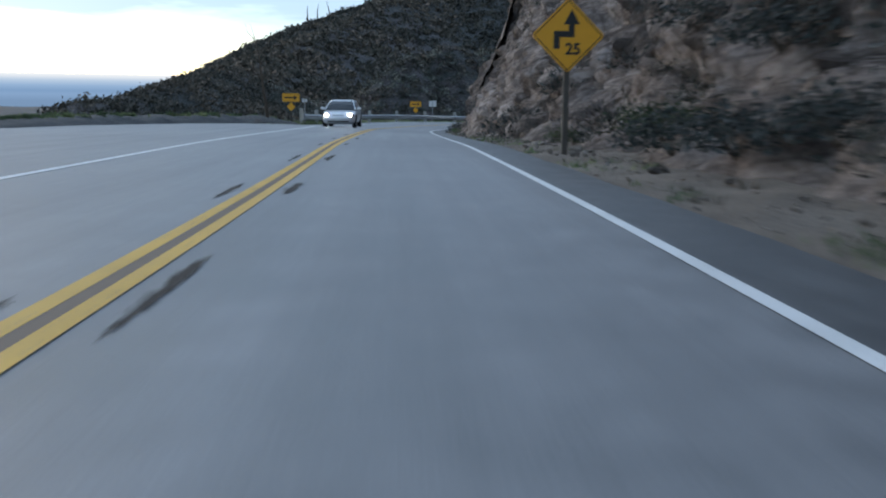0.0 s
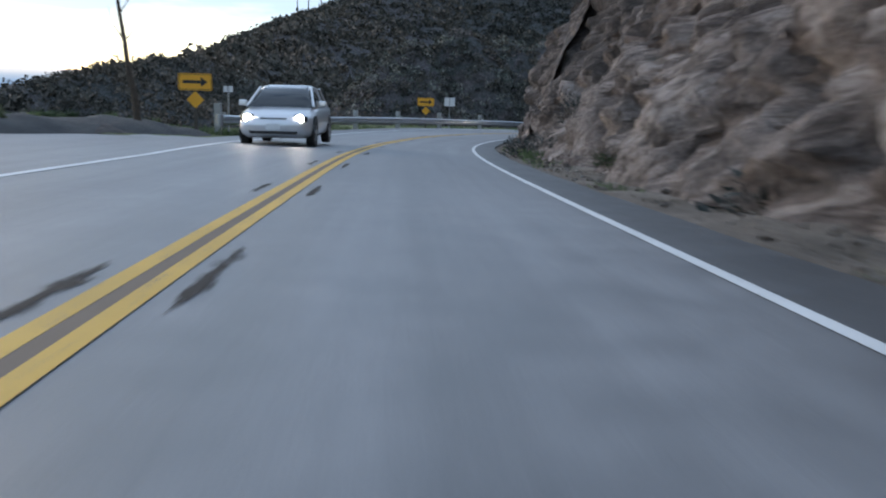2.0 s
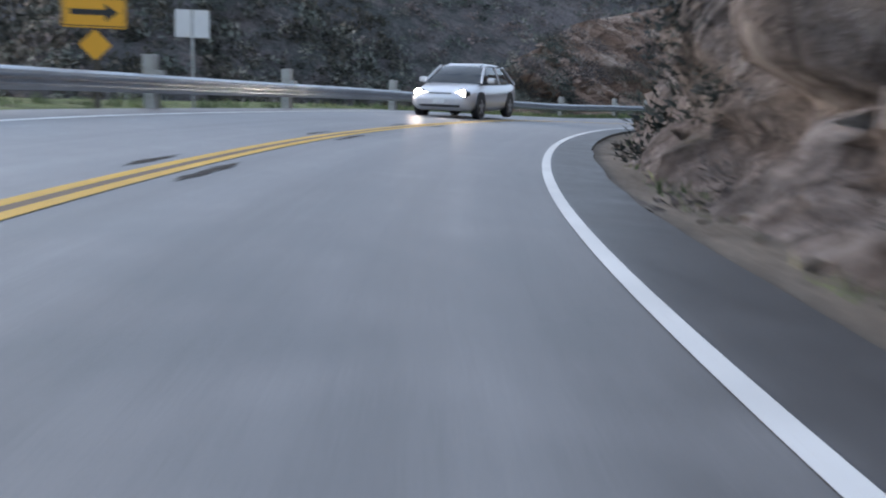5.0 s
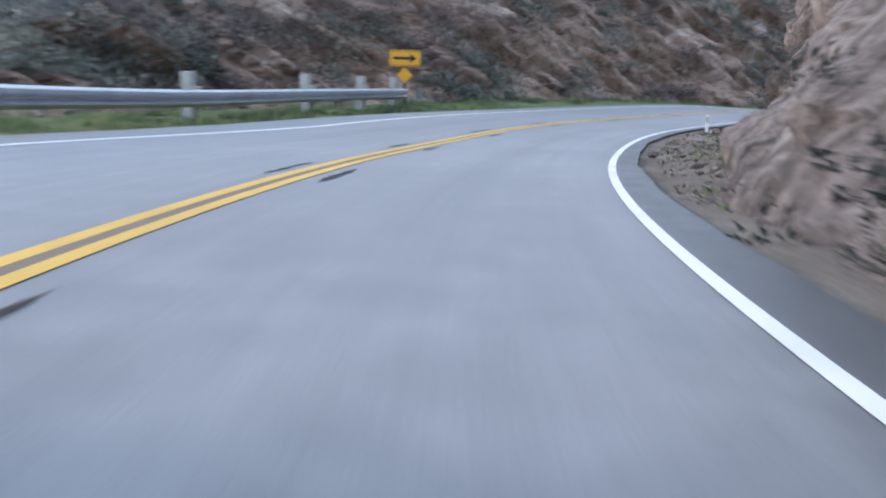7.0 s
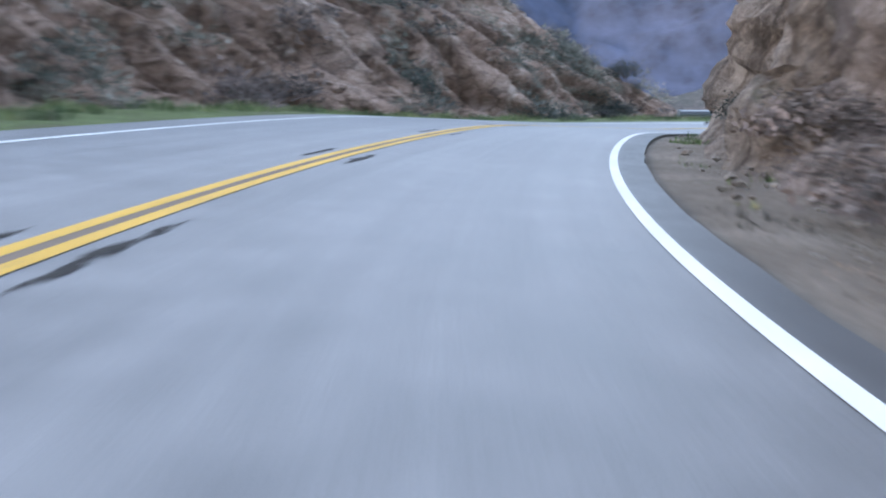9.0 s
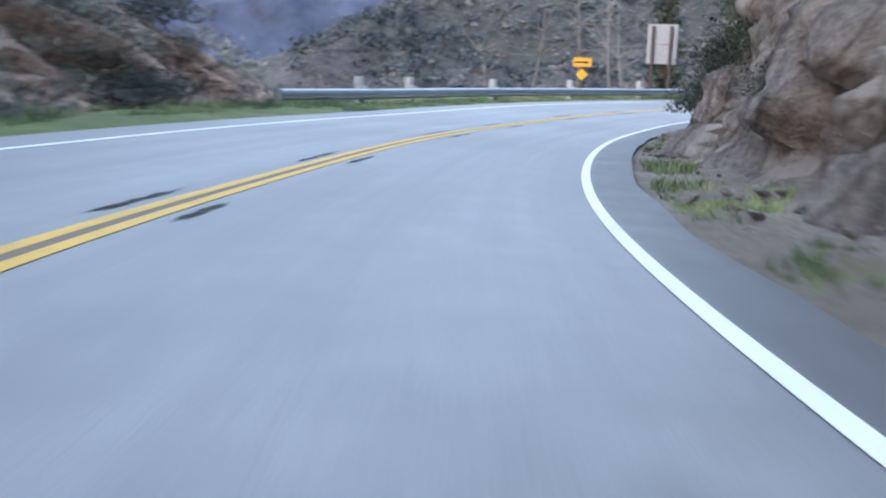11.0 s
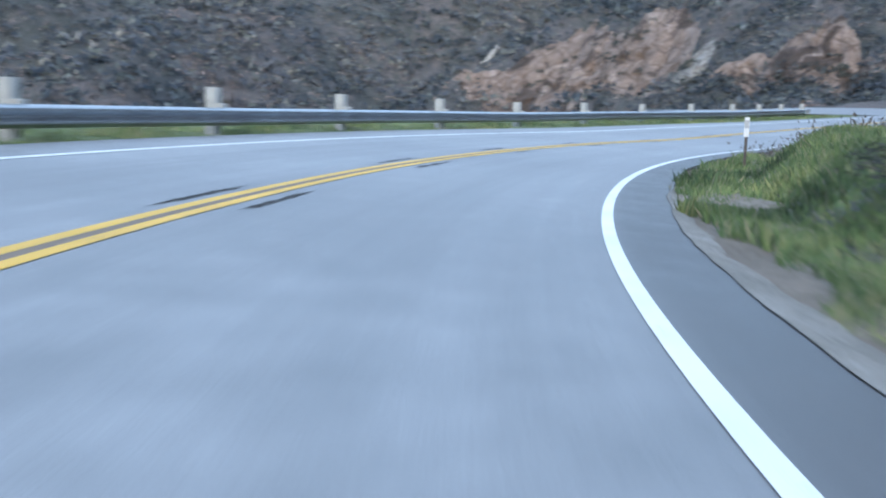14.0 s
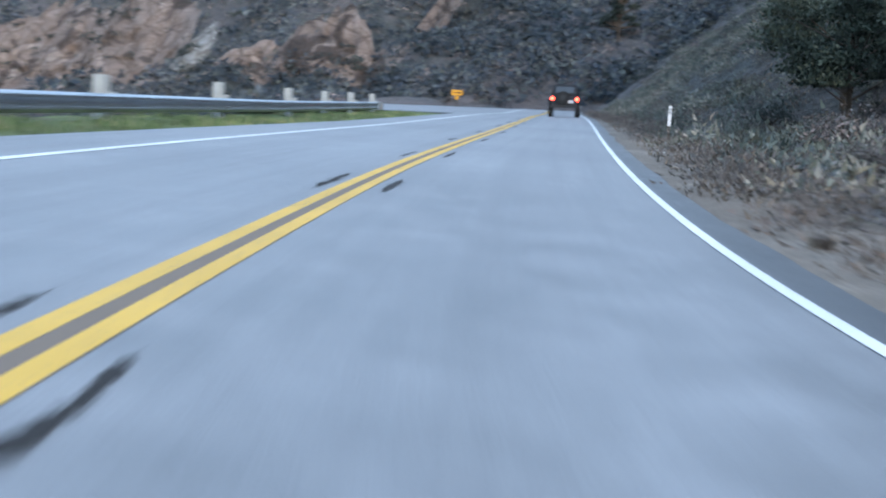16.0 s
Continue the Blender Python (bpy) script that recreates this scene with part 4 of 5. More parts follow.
near_left = lambda s, o, x, y: (o < -7.6) & (o > -60) & (s > 88)
bare = lambda x, y: (y > -116) & (y < -66) & (x > 140) & (x < 272) & (RNG.random(len(x)) < 0.4)
far_side = lambda s, o, x, y: ((o < -22) | (s > 328)) & ~bare(x, y)
p = hill_points(17000, -70, 130, 160, 370, lambda s, o, x, y: (o < -11) & ~((x > 20) & (y < 190)), 1.8)
scatter("chaparral", p, RNG.uniform(0.8, 2.0, len(p)), BRUSH_BROWN, "dark brown-green chaparral covering the hillside", "brush", 17, 0.34)
p = hill_points(15000, -62, 30, 62, 170, lambda s, o, x, y: (o < -9) & (o > -64), 1.9)
scatter("chaparral", p, RNG.uniform(0.45, 1.15, len(p)), BRUSH_BROWN, "dark brown-green chaparral along the near ridge", "brush", 32, 0.21)
p = hill_points(9500, -5, 125, 85, 200, near_left, 0.8)
scatter("chaparral", p, RNG.uniform(0.35, 1.1, len(p)), BRUSH_DRY, "grey-brown dry brush on the near bank", "brush", 36, 0.16)
p = hill_points(10500, -5, 125, 85, 200, near_left, 0.7)
scatter("chaparral", p, RNG.uniform(0.4, 1.3, len(p)), SAGE, "grey-green sage bushes on the near bank", "brush", 50, 0.15)
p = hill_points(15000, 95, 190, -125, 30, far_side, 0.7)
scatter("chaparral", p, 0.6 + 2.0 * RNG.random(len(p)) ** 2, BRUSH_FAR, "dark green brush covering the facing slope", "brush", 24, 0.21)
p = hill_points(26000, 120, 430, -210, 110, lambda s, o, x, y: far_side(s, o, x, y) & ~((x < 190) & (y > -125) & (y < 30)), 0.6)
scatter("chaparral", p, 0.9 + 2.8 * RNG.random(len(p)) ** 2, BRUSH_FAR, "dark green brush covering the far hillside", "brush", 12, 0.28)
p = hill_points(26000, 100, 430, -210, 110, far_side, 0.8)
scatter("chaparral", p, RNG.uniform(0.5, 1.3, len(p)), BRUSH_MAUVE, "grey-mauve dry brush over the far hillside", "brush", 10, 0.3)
p = hill_points(5200, 78, 117, -20, 88, lambda s, o, x, y: (s > 206) & (o > 3.75) & (o < 28), 1.5)
lay_on_verge(p)
scatter("slope_brush", p, RNG.uniform(0.3, 0.85, len(p)), BRUSH_TWIG, "low grey-brown brush on the inner slope", "brush", 150, 0.085, 0.6, True)
p = hill_points(4200, 78, 117, -20, 88, lambda s, o, x, y: (s > 212) & (o > 4.6) & (o < 28), 1.0)
scatter("slope_brush", p, RNG.uniform(0.3, 0.95, len(p)), SAGE, "grey-green sage on the inner slope", "brush", 130, 0.13, 0.65, True)
p = hill_points(9000, 60, 140, -60, 100, lambda s, o, x, y: (s > 181) & (s < 216) & (o > 7.2) & (o < 20), 1.5)
scatter("slope_brush", p, RNG.uniform(0.15, 0.4, len(p)), BRUSH_TWIG, "grey-brown brush on top of the mound", "brush", 110, 0.08, 0.8, True)
p = hill_points(9000, 60, 140, 20, 100, lambda s, o, x, y: (s > 201) & (s < 230) & (o > 3.65 + np.clip(208 - s, 0, 9) * 0.3) & (o < 9), 1.8)
lay_on_verge(p)
scatter("slope_brush", p, RNG.uniform(0.12, 0.36, len(p)), BRUSH_TWIG, "grey-brown brush at the mound's far end", "brush", 110, 0.08, 0.8, True)
p = hill_points(2200, 60, 140, -60, 100, lambda s, o, x, y: (s > 212) & (o > 9) & (o < 36), 0.1)
scatter("slope_brush", p, RNG.uniform(0.5, 1.5, len(p)), BRUSH, "dark green bushes on the inner slope", "brush", 100, 0.11)
p = hill_points(4000, -20, 90, 0, 125, lambda s, o, x, y: (s < 178) & (o > 9) & (o < 24), 0.4)
scatter("clifftop_brush", p, RNG.uniform(0.4, 1.2, len(p)), BRUSH_DRY, "dry brush along the top of the rock cut", "brush", 30, 0.24)
# brush rooted in the cracks of the rock faces
for (pts, s, h), ma, n, cut in zip(CLIFF_POINTS, (BRUSH_DRY, BRUSH_DRY, SAGE), (900, 700, 1500), (0.3, 0.25, 0.1)):
    i, j = RNG.integers(0, pts.shape[0], n), RNG.integers(0, pts.shape[1], n)
    q = pts[i, j]
    q = q[(s[i] < 128) | (h[i, j] > 5.5) | (ma is SAGE)]
    k = np.array([noise.fractal((a * 0.22, b * 0.22, c * 0.3), 1, 2, 3) > cut for a, b, c in q])
    bank = ma is SAGE
    scatter("cliff_brush", q[k], RNG.uniform(0.12, 0.55, k.sum()) * (1.9 if bank else 1), ma, "brush rooted in the cracks of the rock", "brush", 140, 0.13, 0.8, True)
    k2 = np.array([noise.fractal((a * 0.2 + 40, b * 0.2, c * 0.3), 1, 2, 3) > cut + 0.1 for a, b, c in q])
    scatter("cliff_brush", q[k2], RNG.uniform(0.2, 0.8, k2.sum()) * (1.3 if bank else 1), BRUSH_DRY if bank else BRUSH, "dark green brush rooted in the rock", "brush", 140, 0.13, 0.8, True)


# thick dark brush low on the rock beside the turnout
pts, cs, ch = CLIFF_POINTS[0]
i, j = RNG.integers(0, int(50 / 0.24), 260), RNG.integers(0, pts.shape[1], 260)
q = pts[i, j]
q = q[np.array([noise.fractal((a * 0.25, b * 0.25, c * 0.3), 1, 2, 3) > -0.1 for a, b, c in q])]
scatter("cliff_brush", q, RNG.uniform(0.3, 0.9, len(q)), BRUSH_BROWN, "dark shrubs hanging on the rock beside the turnout", "brush", 140, 0.13, 0.8, True)


pts, cs, ch = CLIFF_POINTS[1]
i, j = RNG.integers(int(2 / 0.24), int(42 / 0.24), 620), RNG.integers(0, pts.shape[1], 620)
q = pts[i, j]
q = q[np.array([noise.fractal((a * 0.3, b * 0.3, c * 0.35), 1, 2, 3) > 0.02 for a, b, c in q])]
scatter("cliff_brush", q, RNG.uniform(0.15, 0.55, len(q)), BRUSH, "dark green brush growing on the bend's rock", "brush", 140, 0.13, 0.8, True)


i, j = np.nonzero((cs[:, None] > 165) & (ch > 0.6 + np.clip(171 - cs[:, None], 0, 8) * 0.22))
k = RNG.integers(0, len(i), 640)
scatter("cliff_brush", pts[i[k], j[k]], RNG.uniform(0.3, 0.75, 640), OAK_LEAF, "thick dark brush over the end of the rock cut", "brush", 280, 0.085, 0.8, True)


def blades(n, s0, s1, o0, o1, tall, keep):
    s, o = RNG.uniform(s0, s1, n), RNG.uniform(o0, o1, n)
    q = road_xyz(s, o, 0)
    k = keep(s, o, q)
    q = q[k]
    q[:, 2] = np.maximum(ground_height(q[:, 0], q[:, 1]), q[:, 2] - 0.05) - 0.02
    m = len(q)
    a, h = RNG.uniform(0, 2 * math.pi, m), RNG.uniform(0.35, 1.3, m) * tall * (0.75 + 0.5 * np.sin(q[:, 0] * 1.9) * np.sin(q[:, 1] * 2.3))
    w = 0.01 + 0.016 * RNG.random(m)
    dx, dy = np.cos(a) * w, np.sin(a) * w
    lx, ly = RNG.normal(0, 0.35, m) * h, RNG.normal(0, 0.35, m) * h
    v = np.stack([q + np.stack([-dx, -dy, 0 * h], -1), q + np.stack([dx, dy, 0 * h], -1),
                  q + np.stack([dx * 0.4 + lx * 0.5, dy * 0.4 + ly * 0.5, h * 0.6], -1), q + np.stack([lx, ly, h], -1)], 1)
    return v.reshape(-1, 3)


def berm_grass(n):
    v = blades(n, -10, 55, -1.1, 0.35, 0.2, lambda s, o, q: np.ones(len(s), bool)).reshape(-1, 4, 3)
    s, o = stations(v[:, 0, 0], v[:, 0, 1])
    to = np.interp(s, *zip(*BERM)) + o
    q = road_xyz(s, to, 0)
    q[:, 2] += np.interp(s, (-50, 30, 46, 53, 55), (0.27, 0.29, 0.42, 0.42, 0.22)) * np.clip(1 - (o / 1.5) ** 2, 0, 1) ** 0.8 - 0.05
    keep = np.array([noise.fractal((a * 0.25, b * 0.25, 4.0), 1, 2, 3) for a, b, _ in q]) > -0.15
    return (v - v[:, :1] + q[:, None])[keep].reshape(-1, 3)


def patch(q, sc, cut):
    return np.array([noise.fractal((x * sc, y * sc, 9.1), 1, 2, 3) for x, y, _ in q]) > cut


v = np.concatenate([
    blades(45000, 56, 128, -6.6, -4.1, 0.2, lambda s, o, q: (o < -4.25 + 0.1 * np.sin(2 * s)) & patch(q, 0.6, -0.35) & ((s > 98) | (s < 62) | patch(q, 1.1, 0.2))),
    blades(30000, 124, 172, -8.2, -5.2, 0.24, lambda s, o, q: (o < -5.7 + 0.25 * np.sin(s)) & patch(q, 0.8, -0.1)),
    blades(40000, 170, 254, -6.8, -4.15, 0.17, lambda s, o, q: (o < -4.4 + 0.1 * np.sin(2 * s)) & patch(q, 0.7, -0.25)),
    berm_grass(32000)])
tagged(new("grass", quads_mesh("grass", v, GRASS)), "green grass along the outer verge", "grass", kind="stuff")
v = np.concatenate([
    blades(110000, 176, 208, 3.4, 7.8, 0.17, lambda s, o, q: (o > np.where(s < 193, 3.78, 3.5) + 0.1 * np.sin(1.3 * s) + 0.08 * np.sin(4 * s)) & patch(q, 0.7, -0.6)),
    blades(20000, 138, 180, 3.5, 5.0, 0.13, lambda s, o, q: patch(q, 0.9, 0.05)),
    blades(7000, 96, 138, 3.6, 5.0, 0.12, lambda s, o, q: patch(q, 0.8, 0.3)),
    blades(3500, 50, 58, 3.95, 5.0, 0.24, lambda s, o, q: patch(q, 0.6, -0.2)),
    blades(13000, -10, 96, 3.75, 5.0, 0.13, lambda s, o, q: patch(q, 0.3, 0.12))])
tagged(new("grass", quads_mesh("grass", v, GRASS)), "green grass and weeds at the inner edge", "grass", kind="stuff")


v = np.concatenate([blades(20000, 213, 268, 3.6, 11.0, 0.17, lambda s, o, q: patch(q, 0.5, 0.0)),
                    blades(9000, 104, 128, 3.4, 5.6, 0.09, lambda s, o, q: patch(q, 0.9, -0.1)),
                    blades(7000, -20, 62, 3.9, 5.2, 0.1, lambda s, o, q: patch(q, 0.7, 0.0))])
tagged(new("dry_grass", quads_mesh("dry_grass", v, DRY_GRASS)), "straw-coloured dry grass along the inner edge", "grass", kind="stuff")


def shrub(kind):
    rng = np.random.default_rng(40 + kind)
    t = thing("shrub", Matrix(), "low leafy shrub rooted in dirt and rock", "shrub", "shrubs along the road")
    bm = bmesh.new()
    for k in range(7):
        a, tilt = rng.uniform(0, 360), rng.uniform(15, 50)
        rod(bm, 0.02, 0.7, pose(0, 0, 0, 0, 0, a) @ pose(0, 0, 0, 0, tilt, 0) @ Matrix.Translation((0, 0, 0.32)), 5, 0.007)
    part("woody_base", bm, BARK, t, "thin brown stems spreading from the root")
    c = np.concatenate([clump(rng, 700, 0.05, 0.8, 0.1)] + [clump(rng, 200, 0.06, 0.7, 0.15) * rng.uniform(0.4, 0.6) + np.array([rng.normal() * 0.45, rng.normal() * 0.45, 0.3]) for _ in range(4)])
    f = new("foliage", quads_mesh("foliage", c, (LEAF, BRUSH, BRUSH_DRY)[kind % 3]))
    f.parent = t
    return t


SHRUBS = [shrub(k) for k in range(3)]
SHRUBS[1]["label"], SHRUBS[2]["label"] = "dark green chaparral shrub on the rock's foot", "dry grey-brown shrub on the bare bank"
spots = []
for s, o, dz, size, kind in ((5, 5.2, 0.2, 1.0, 1), (9, 5.6, 0.5, 0.9, 1), (11, 5.3, 0.3, 0.9, 1), (13.5, 5.3, 0.2, 0.9, 1), (14.8, 5.5, 0.4, 0.8, 0), (12, 6.2, 1.6, 1.0, 1), (16, 6.4, 2.2, 0.9, 1), (7, 6.0, 1.2, 1.1, 1), (188, 5.2, 0, 0.55, 1), (189.5, 4.9, 0, 0.5, 0), (191.5, 5.1, 0, 0.5, 1), (187, 5.9, 0, 0.6, 1), (193, 6.2, 0, 0.6, 1), (190.5, 6.3, 0, 0.7, 1), (21, 5.1, 0.1, 0.5, 0), (33, 4.9, 0.2, 0.45, 2), (44, 4.8, 0.2, 0.4, 0), (56, 4.7, 0.2, 0.5, 2), (70, 4.8, 0.5, 0.6, 1),
                            (80, 4.6, 0.3, 0.5, 2), (93, 4.6, 0.3, 0.5, 0), (107, 4.6, 0.1, 0.4, 2), (111, 5.0, 0.1, 0.5, 2), (117, 5.4, 0.2, 0.6, 2), (121, 5.2, 0.2, 0.7, 2), (124, 5.2, 0.8, 0.9, 2), (127, 4.6, 0.1, 0.8, 2), (129.5, 4.5, 0.5, 0.7, 2), (126, 5.3, 2.2, 0.9, 1), (135, 4.7, 0.5, 0.6, 1), (148, 5.0, 0.5, 0.7, 1),
                            (160, 5.2, 1.0, 0.7, 1), (168, 4.3, 0.6, 0.7, 1), (171.5, 5.2, 1.2, 1.0, 1), (173.2, 5.3, 0.8, 1.0, 1), (174.8, 5.4, 0.6, 1.1, 1), (176.4, 5.6, 0.4, 1.1, 1), (178.2, 5.9, 0.2, 0.9, 1), (175.5, 6.2, 2.2, 1.5, 1), (172.5, 6.3, 3.0, 1.5, 1), (179.5, 6.0, 0.3, 1.0, 1), (179, 5.6, 1.0, 1.3, 1), (181, 6.0, 0.5, 1.2, 1), (182.5, 6.6, 0.4, 1.3, 1), (180, 7.0, 1.6, 1.6, 1), (183, 7.8, 0.6, 1.5, 1), (178, 6.5, 2.2, 1.5, 1), (176, 7.0, 3.2, 1.7, 1), (178.5, 8.0, 3.0, 1.8, 1), (170.2, 5.6, 2.6, 1.3, 1), (174, 5.5, 1.8, 1.4, 1), (177, 5.6, 1.2, 1.3, 1), (171, 7.2, 4.2, 1.6, 1), (174.5, 7.4, 3.4, 1.7, 1), (168, 6.6, 4.0, 1.2, 1), (197, 7.8, 0, 0.4, 2), (206, 7.8, 0, 0.45, 2), (190, 8.0, 0, 0.6, 1), (212, 8.0, 0, 0.45, 2), (183, 6.0, 0, 0.5, 0), (186, 7.2, 0, 0.8, 1), (188.5, 7.4, 0, 0.7, 1),
                            (194, 6.9, 0, 0.3, 2), (202, 6.6, 0, 0.3, 2), (224, 6.5, 0.2, 0.8, 2), (229, 7.2, 0.5, 0.9, 2), (238, 7.6, 0.6, 0.8, 1), (247, 8.0, 0.8, 1.0, 1),
                            (99, -8.6, 0, 1.0, 1), (104, -9.2, 0, 1.2, 0), (110, -8.8, 0, 1.1, 1), (116, -8.8, 0, 1.3, 1), (121, -8.4, 0, 0.9, 0), (128, -7.8, 0, 0.8, 1), (139, -7.4, 0, 0.7, 0), (150, -7.0, 0, 0.8, 1), (158, -6.9, 0, 0.7, 0), (166, -7.4, 0.2, 1.0, 1), (168.5, -9, 2.0, 1.3, 1)):
    spots.append((s, o, dz, size, kind))
for s, o, dz, size, kind in spots:
    b = at(s, o, dz)
    gz = float(ground_height(np.array([b.x]), np.array([b.y]))[0])
    z = max(gz, b.z) if dz else gz
    copy_thing(SHRUBS[kind], pose(b.x, b.y, z - 0.08, 0, 0, random.uniform(0, 360)) @ Matrix.Diagonal((size, size, size * 0.9, 1)))
for q in SHRUBS:
    for o in list(q.children_recursive) + [q]:
        bpy.data.objects.remove(o)


def limb(bm, a, b, r0, r1):
    d = b - a
    rod(bm, r0, d.length, Matrix.Translation((a + b) / 2) @ d.to_track_quat("Z", "Y").to_matrix().to_4x4(), 7, r1)


def bare_tree(p, tall, name, label, seed, branches, thick=0.09, bark=None):
    rng = random.Random(seed)
    t = thing(name, Matrix.Translation(p), label, "tree")
    bm = bmesh.new()
    a, d = Vector((0, 0, -0.4)), Vector((0, 0, 1))
    n = 7
    for k in range(n):
        d = (d + Vector((rng.uniform(-0.12, 0.12), rng.uniform(-0.12, 0.12), 0))).normalized()
        b = a + d * tall / n
        limb(bm, a, b, thick * (1 - 0.8 * k / n), thick * (1 - 0.8 * (k + 1) / n))
        if k > 2:
            for _ in range(branches):
                e = (d * 0.1 + Vector((rng.uniform(-1, 1), rng.uniform(-1, 1), rng.uniform(-0.1, 0.9)))).normalized()
                c = b + e * tall * rng.uniform(0.08, 0.2)
                b2 = bmesh.new()
                limb(b2, b, c, 0.025, 0.012)
                limb(b2, c - e * 0.01, c + (e + Vector((rng.uniform(-0.5, 0.5), rng.uniform(-0.5, 0.5), 0.3))).normalized() * tall * 0.08, 0.012, 0.005)
                part("limb", b2, bark or BARK, t, "bare broken limb")
        a = b
    part("trunk", bm, bark or BARK, t)


p = at(53.2, -6.35)
bare_tree(p, 5.0, "dead_tree", "bare dead tree with broken limbs beside the road", 4, 2, 0.12)
for x, y, h in ((16.3, 325, 6.4), (20.1, 330.7, 6.2), (23.4, 324.3, 6.0)):
    z = float(ground_height(np.array([x]), np.array([y]))[0])
    bare_tree(Vector((x, y, z)), h, "burnt_trunk", "dark burnt trunk standing on the ridge", int(h * 10 + x), 0, 0.3)


def leafy_tree(p, tall, spread, name, label, seed, leaves=1500, cone=False, low=0.25):
    rng = np.random.default_rng(seed)
    t = thing(name, Matrix.Translation(p), label, "tree")
    bm = bmesh.new()
    limb(bm, Vector((0, 0, -0.4)), Vector((0.05 * tall, 0, tall * 0.85)), (0.011 if cone else 0.035 if low > 0.1 else 0.014) * tall, (0.003 if cone else 0.008) * tall)
    cl = []
    m = 64 if cone else 16
    for k in range(m):
        f = (0.12 + 0.85 * k / m) if cone else low + (0.95 - low) * k / m
        a = rng.uniform(0, 2 * math.pi)
        r = spread * ((1.05 - f) * rng.uniform(0.3, 0.85) if cone else rng.uniform(0.35, 0.9))
        e = Vector((math.cos(a) * r, math.sin(a) * r, tall * (f + (0 if cone else 0.12))))
        bl = bm if cone else bmesh.new()
        limb(bl, Vector((0, 0, tall * f * 0.8)), e, 0.012 * tall, 0.004 * tall)
        if not cone:
            part("limb", bl, BARK, t)
        cl.append(clump(rng, leaves // m, 0.22 if cone else 0.07, 0.75) * (spread * (0.34 if cone else 0.42)) + np.array(e))
    part("trunk", bm, BARK, t)
    c = new("crown", quads_mesh("crown", np.concatenate(cl), CONIFER if cone else OAK_LEAF))
    c.parent = t
    tagged(c, "dark green uneven foliage")


def on_ground(x, y):
    return Vector((x, y, float(ground_height(np.array([x]), np.array([y]))[0])))


q = at(191, 5.7)
leafy_tree(on_ground(q.x, q.y), 3.1, 0.9, "sapling", "small dark green sapling on the grassy mound", 3, 5000, False, 0.05)
leafy_tree(on_ground(116.5, -58), 17, 3.0, "conifer", "tall dark conifer on the far slope", 5, 5000, True)
leafy_tree(on_ground(119.0, 88.5), 10.5, 2.2, "conifer", "dark conifer with thin gaps below the road's edge", 24, 2200, True)
for x, y, h, sd in ((109.5, 99.5, 8.5, 31), (112.5, 96.0, 9.5, 32), (114.0, 93.5, 10.0, 33), (118.0, 91.0, 11.5, 34), (116.5, 98.5, 9.0, 35)):
    bare_tree(on_ground(x, y), h, "bare_tree", "leafless grey tree below the road's edge", sd, 5, 0.11, PALE_BARK)
for s, o, h, w, sd in ((234, 8.6, 2.7, 1.9, 11), (238, 9.5, 3.1, 2.2, 12), (243, 10.6, 3.3, 2.4, 13), (230, 10.4, 3.0, 2.2, 14), (248.5, 12.2, 3.8, 2.7, 15)):
    q = at(s, o)
    leafy_tree(on_ground(q.x, q.y), h, w, "oak", "dark green rounded oak above the inner slope", sd, 13000)


# ---- orange rock faces on the far hillside ----
BLUFF_POINTS = []


def outcrop(x0, y0, x1, y1, z0, tall, label, seed, rock=ROCK_ORANGE, crest=((0, 0), (0.15, 0.7), (0.5, 1), (0.85, 0.7), (1, 0))):
    n, rows = 110, 44
    u, v = np.linspace(0, 1, n), np.linspace(0, 1, rows)
    pts = np.zeros((n, rows, 3))
    dx, dy = x1 - x0, y1 - y0
    L = math.hypot(dx, dy)
    nx, ny = dy / L, -dx / L
    if nx * (110 - x0) + ny * (80 - y0) < 0:
        nx, ny = -nx, -ny
    foot = ground_height(x0 + dx * u, y0 + dy * u) - z0
    for i in range(n):
        bx, by = x0 + dx * u[i], y0 + dy * u[i]
        top = tall * float(np.interp(u[i], *zip(*crest))) * (1 + 0.2 * noise.fractal((u[i] * 9, seed, 0), 1, 2, 3) + 0.12 * noise.fractal((u[i] * 30, seed, 3), 1, 2, 3)) + 0.4
        for j in range(rows):
            h = v[j] * top
            gully = abs(noise.fractal((u[i] * L * 0.13 + h * 0.03, seed, h * 0.02), 1, 2, 3))
            k = 1.5 * noise.fractal((bx * 0.12, by * 0.12, h * 0.2 + seed), 1, 2, 5) + 0.7 * noise.cell((bx * 0.35, by * 0.35, h * 0.5)) - 2.2 * math.exp(-gully * 7)
            k *= math.sin(math.pi * u[i]) ** 0.5 * math.sin(math.pi * min(1, v[j] + 0.12))
            back = h * 0.8
            pts[i, j] = (bx - nx * (back - k), by - ny * (back - k), foot[i] + h)
    # lay its skirt into the slope
    gz = ground_height(pts[:, :, 0].ravel(), pts[:, :, 1].ravel()).reshape(n, rows)
    lift = 1.5 * np.sin(np.pi * u)[:, None] ** 0.5
    pts[..., 2] = np.maximum(pts[..., 2], gz + lift * np.sin(np.pi * np.clip(v, 0.02, 0.98))[None, :])
    BLUFF_POINTS.append(pts[:, 3:].reshape(-1, 3))
    tagged(new("orange_bluff", grid_mesh("orange_bluff", pts, rock, True)), label, "rock face", kind="structure")


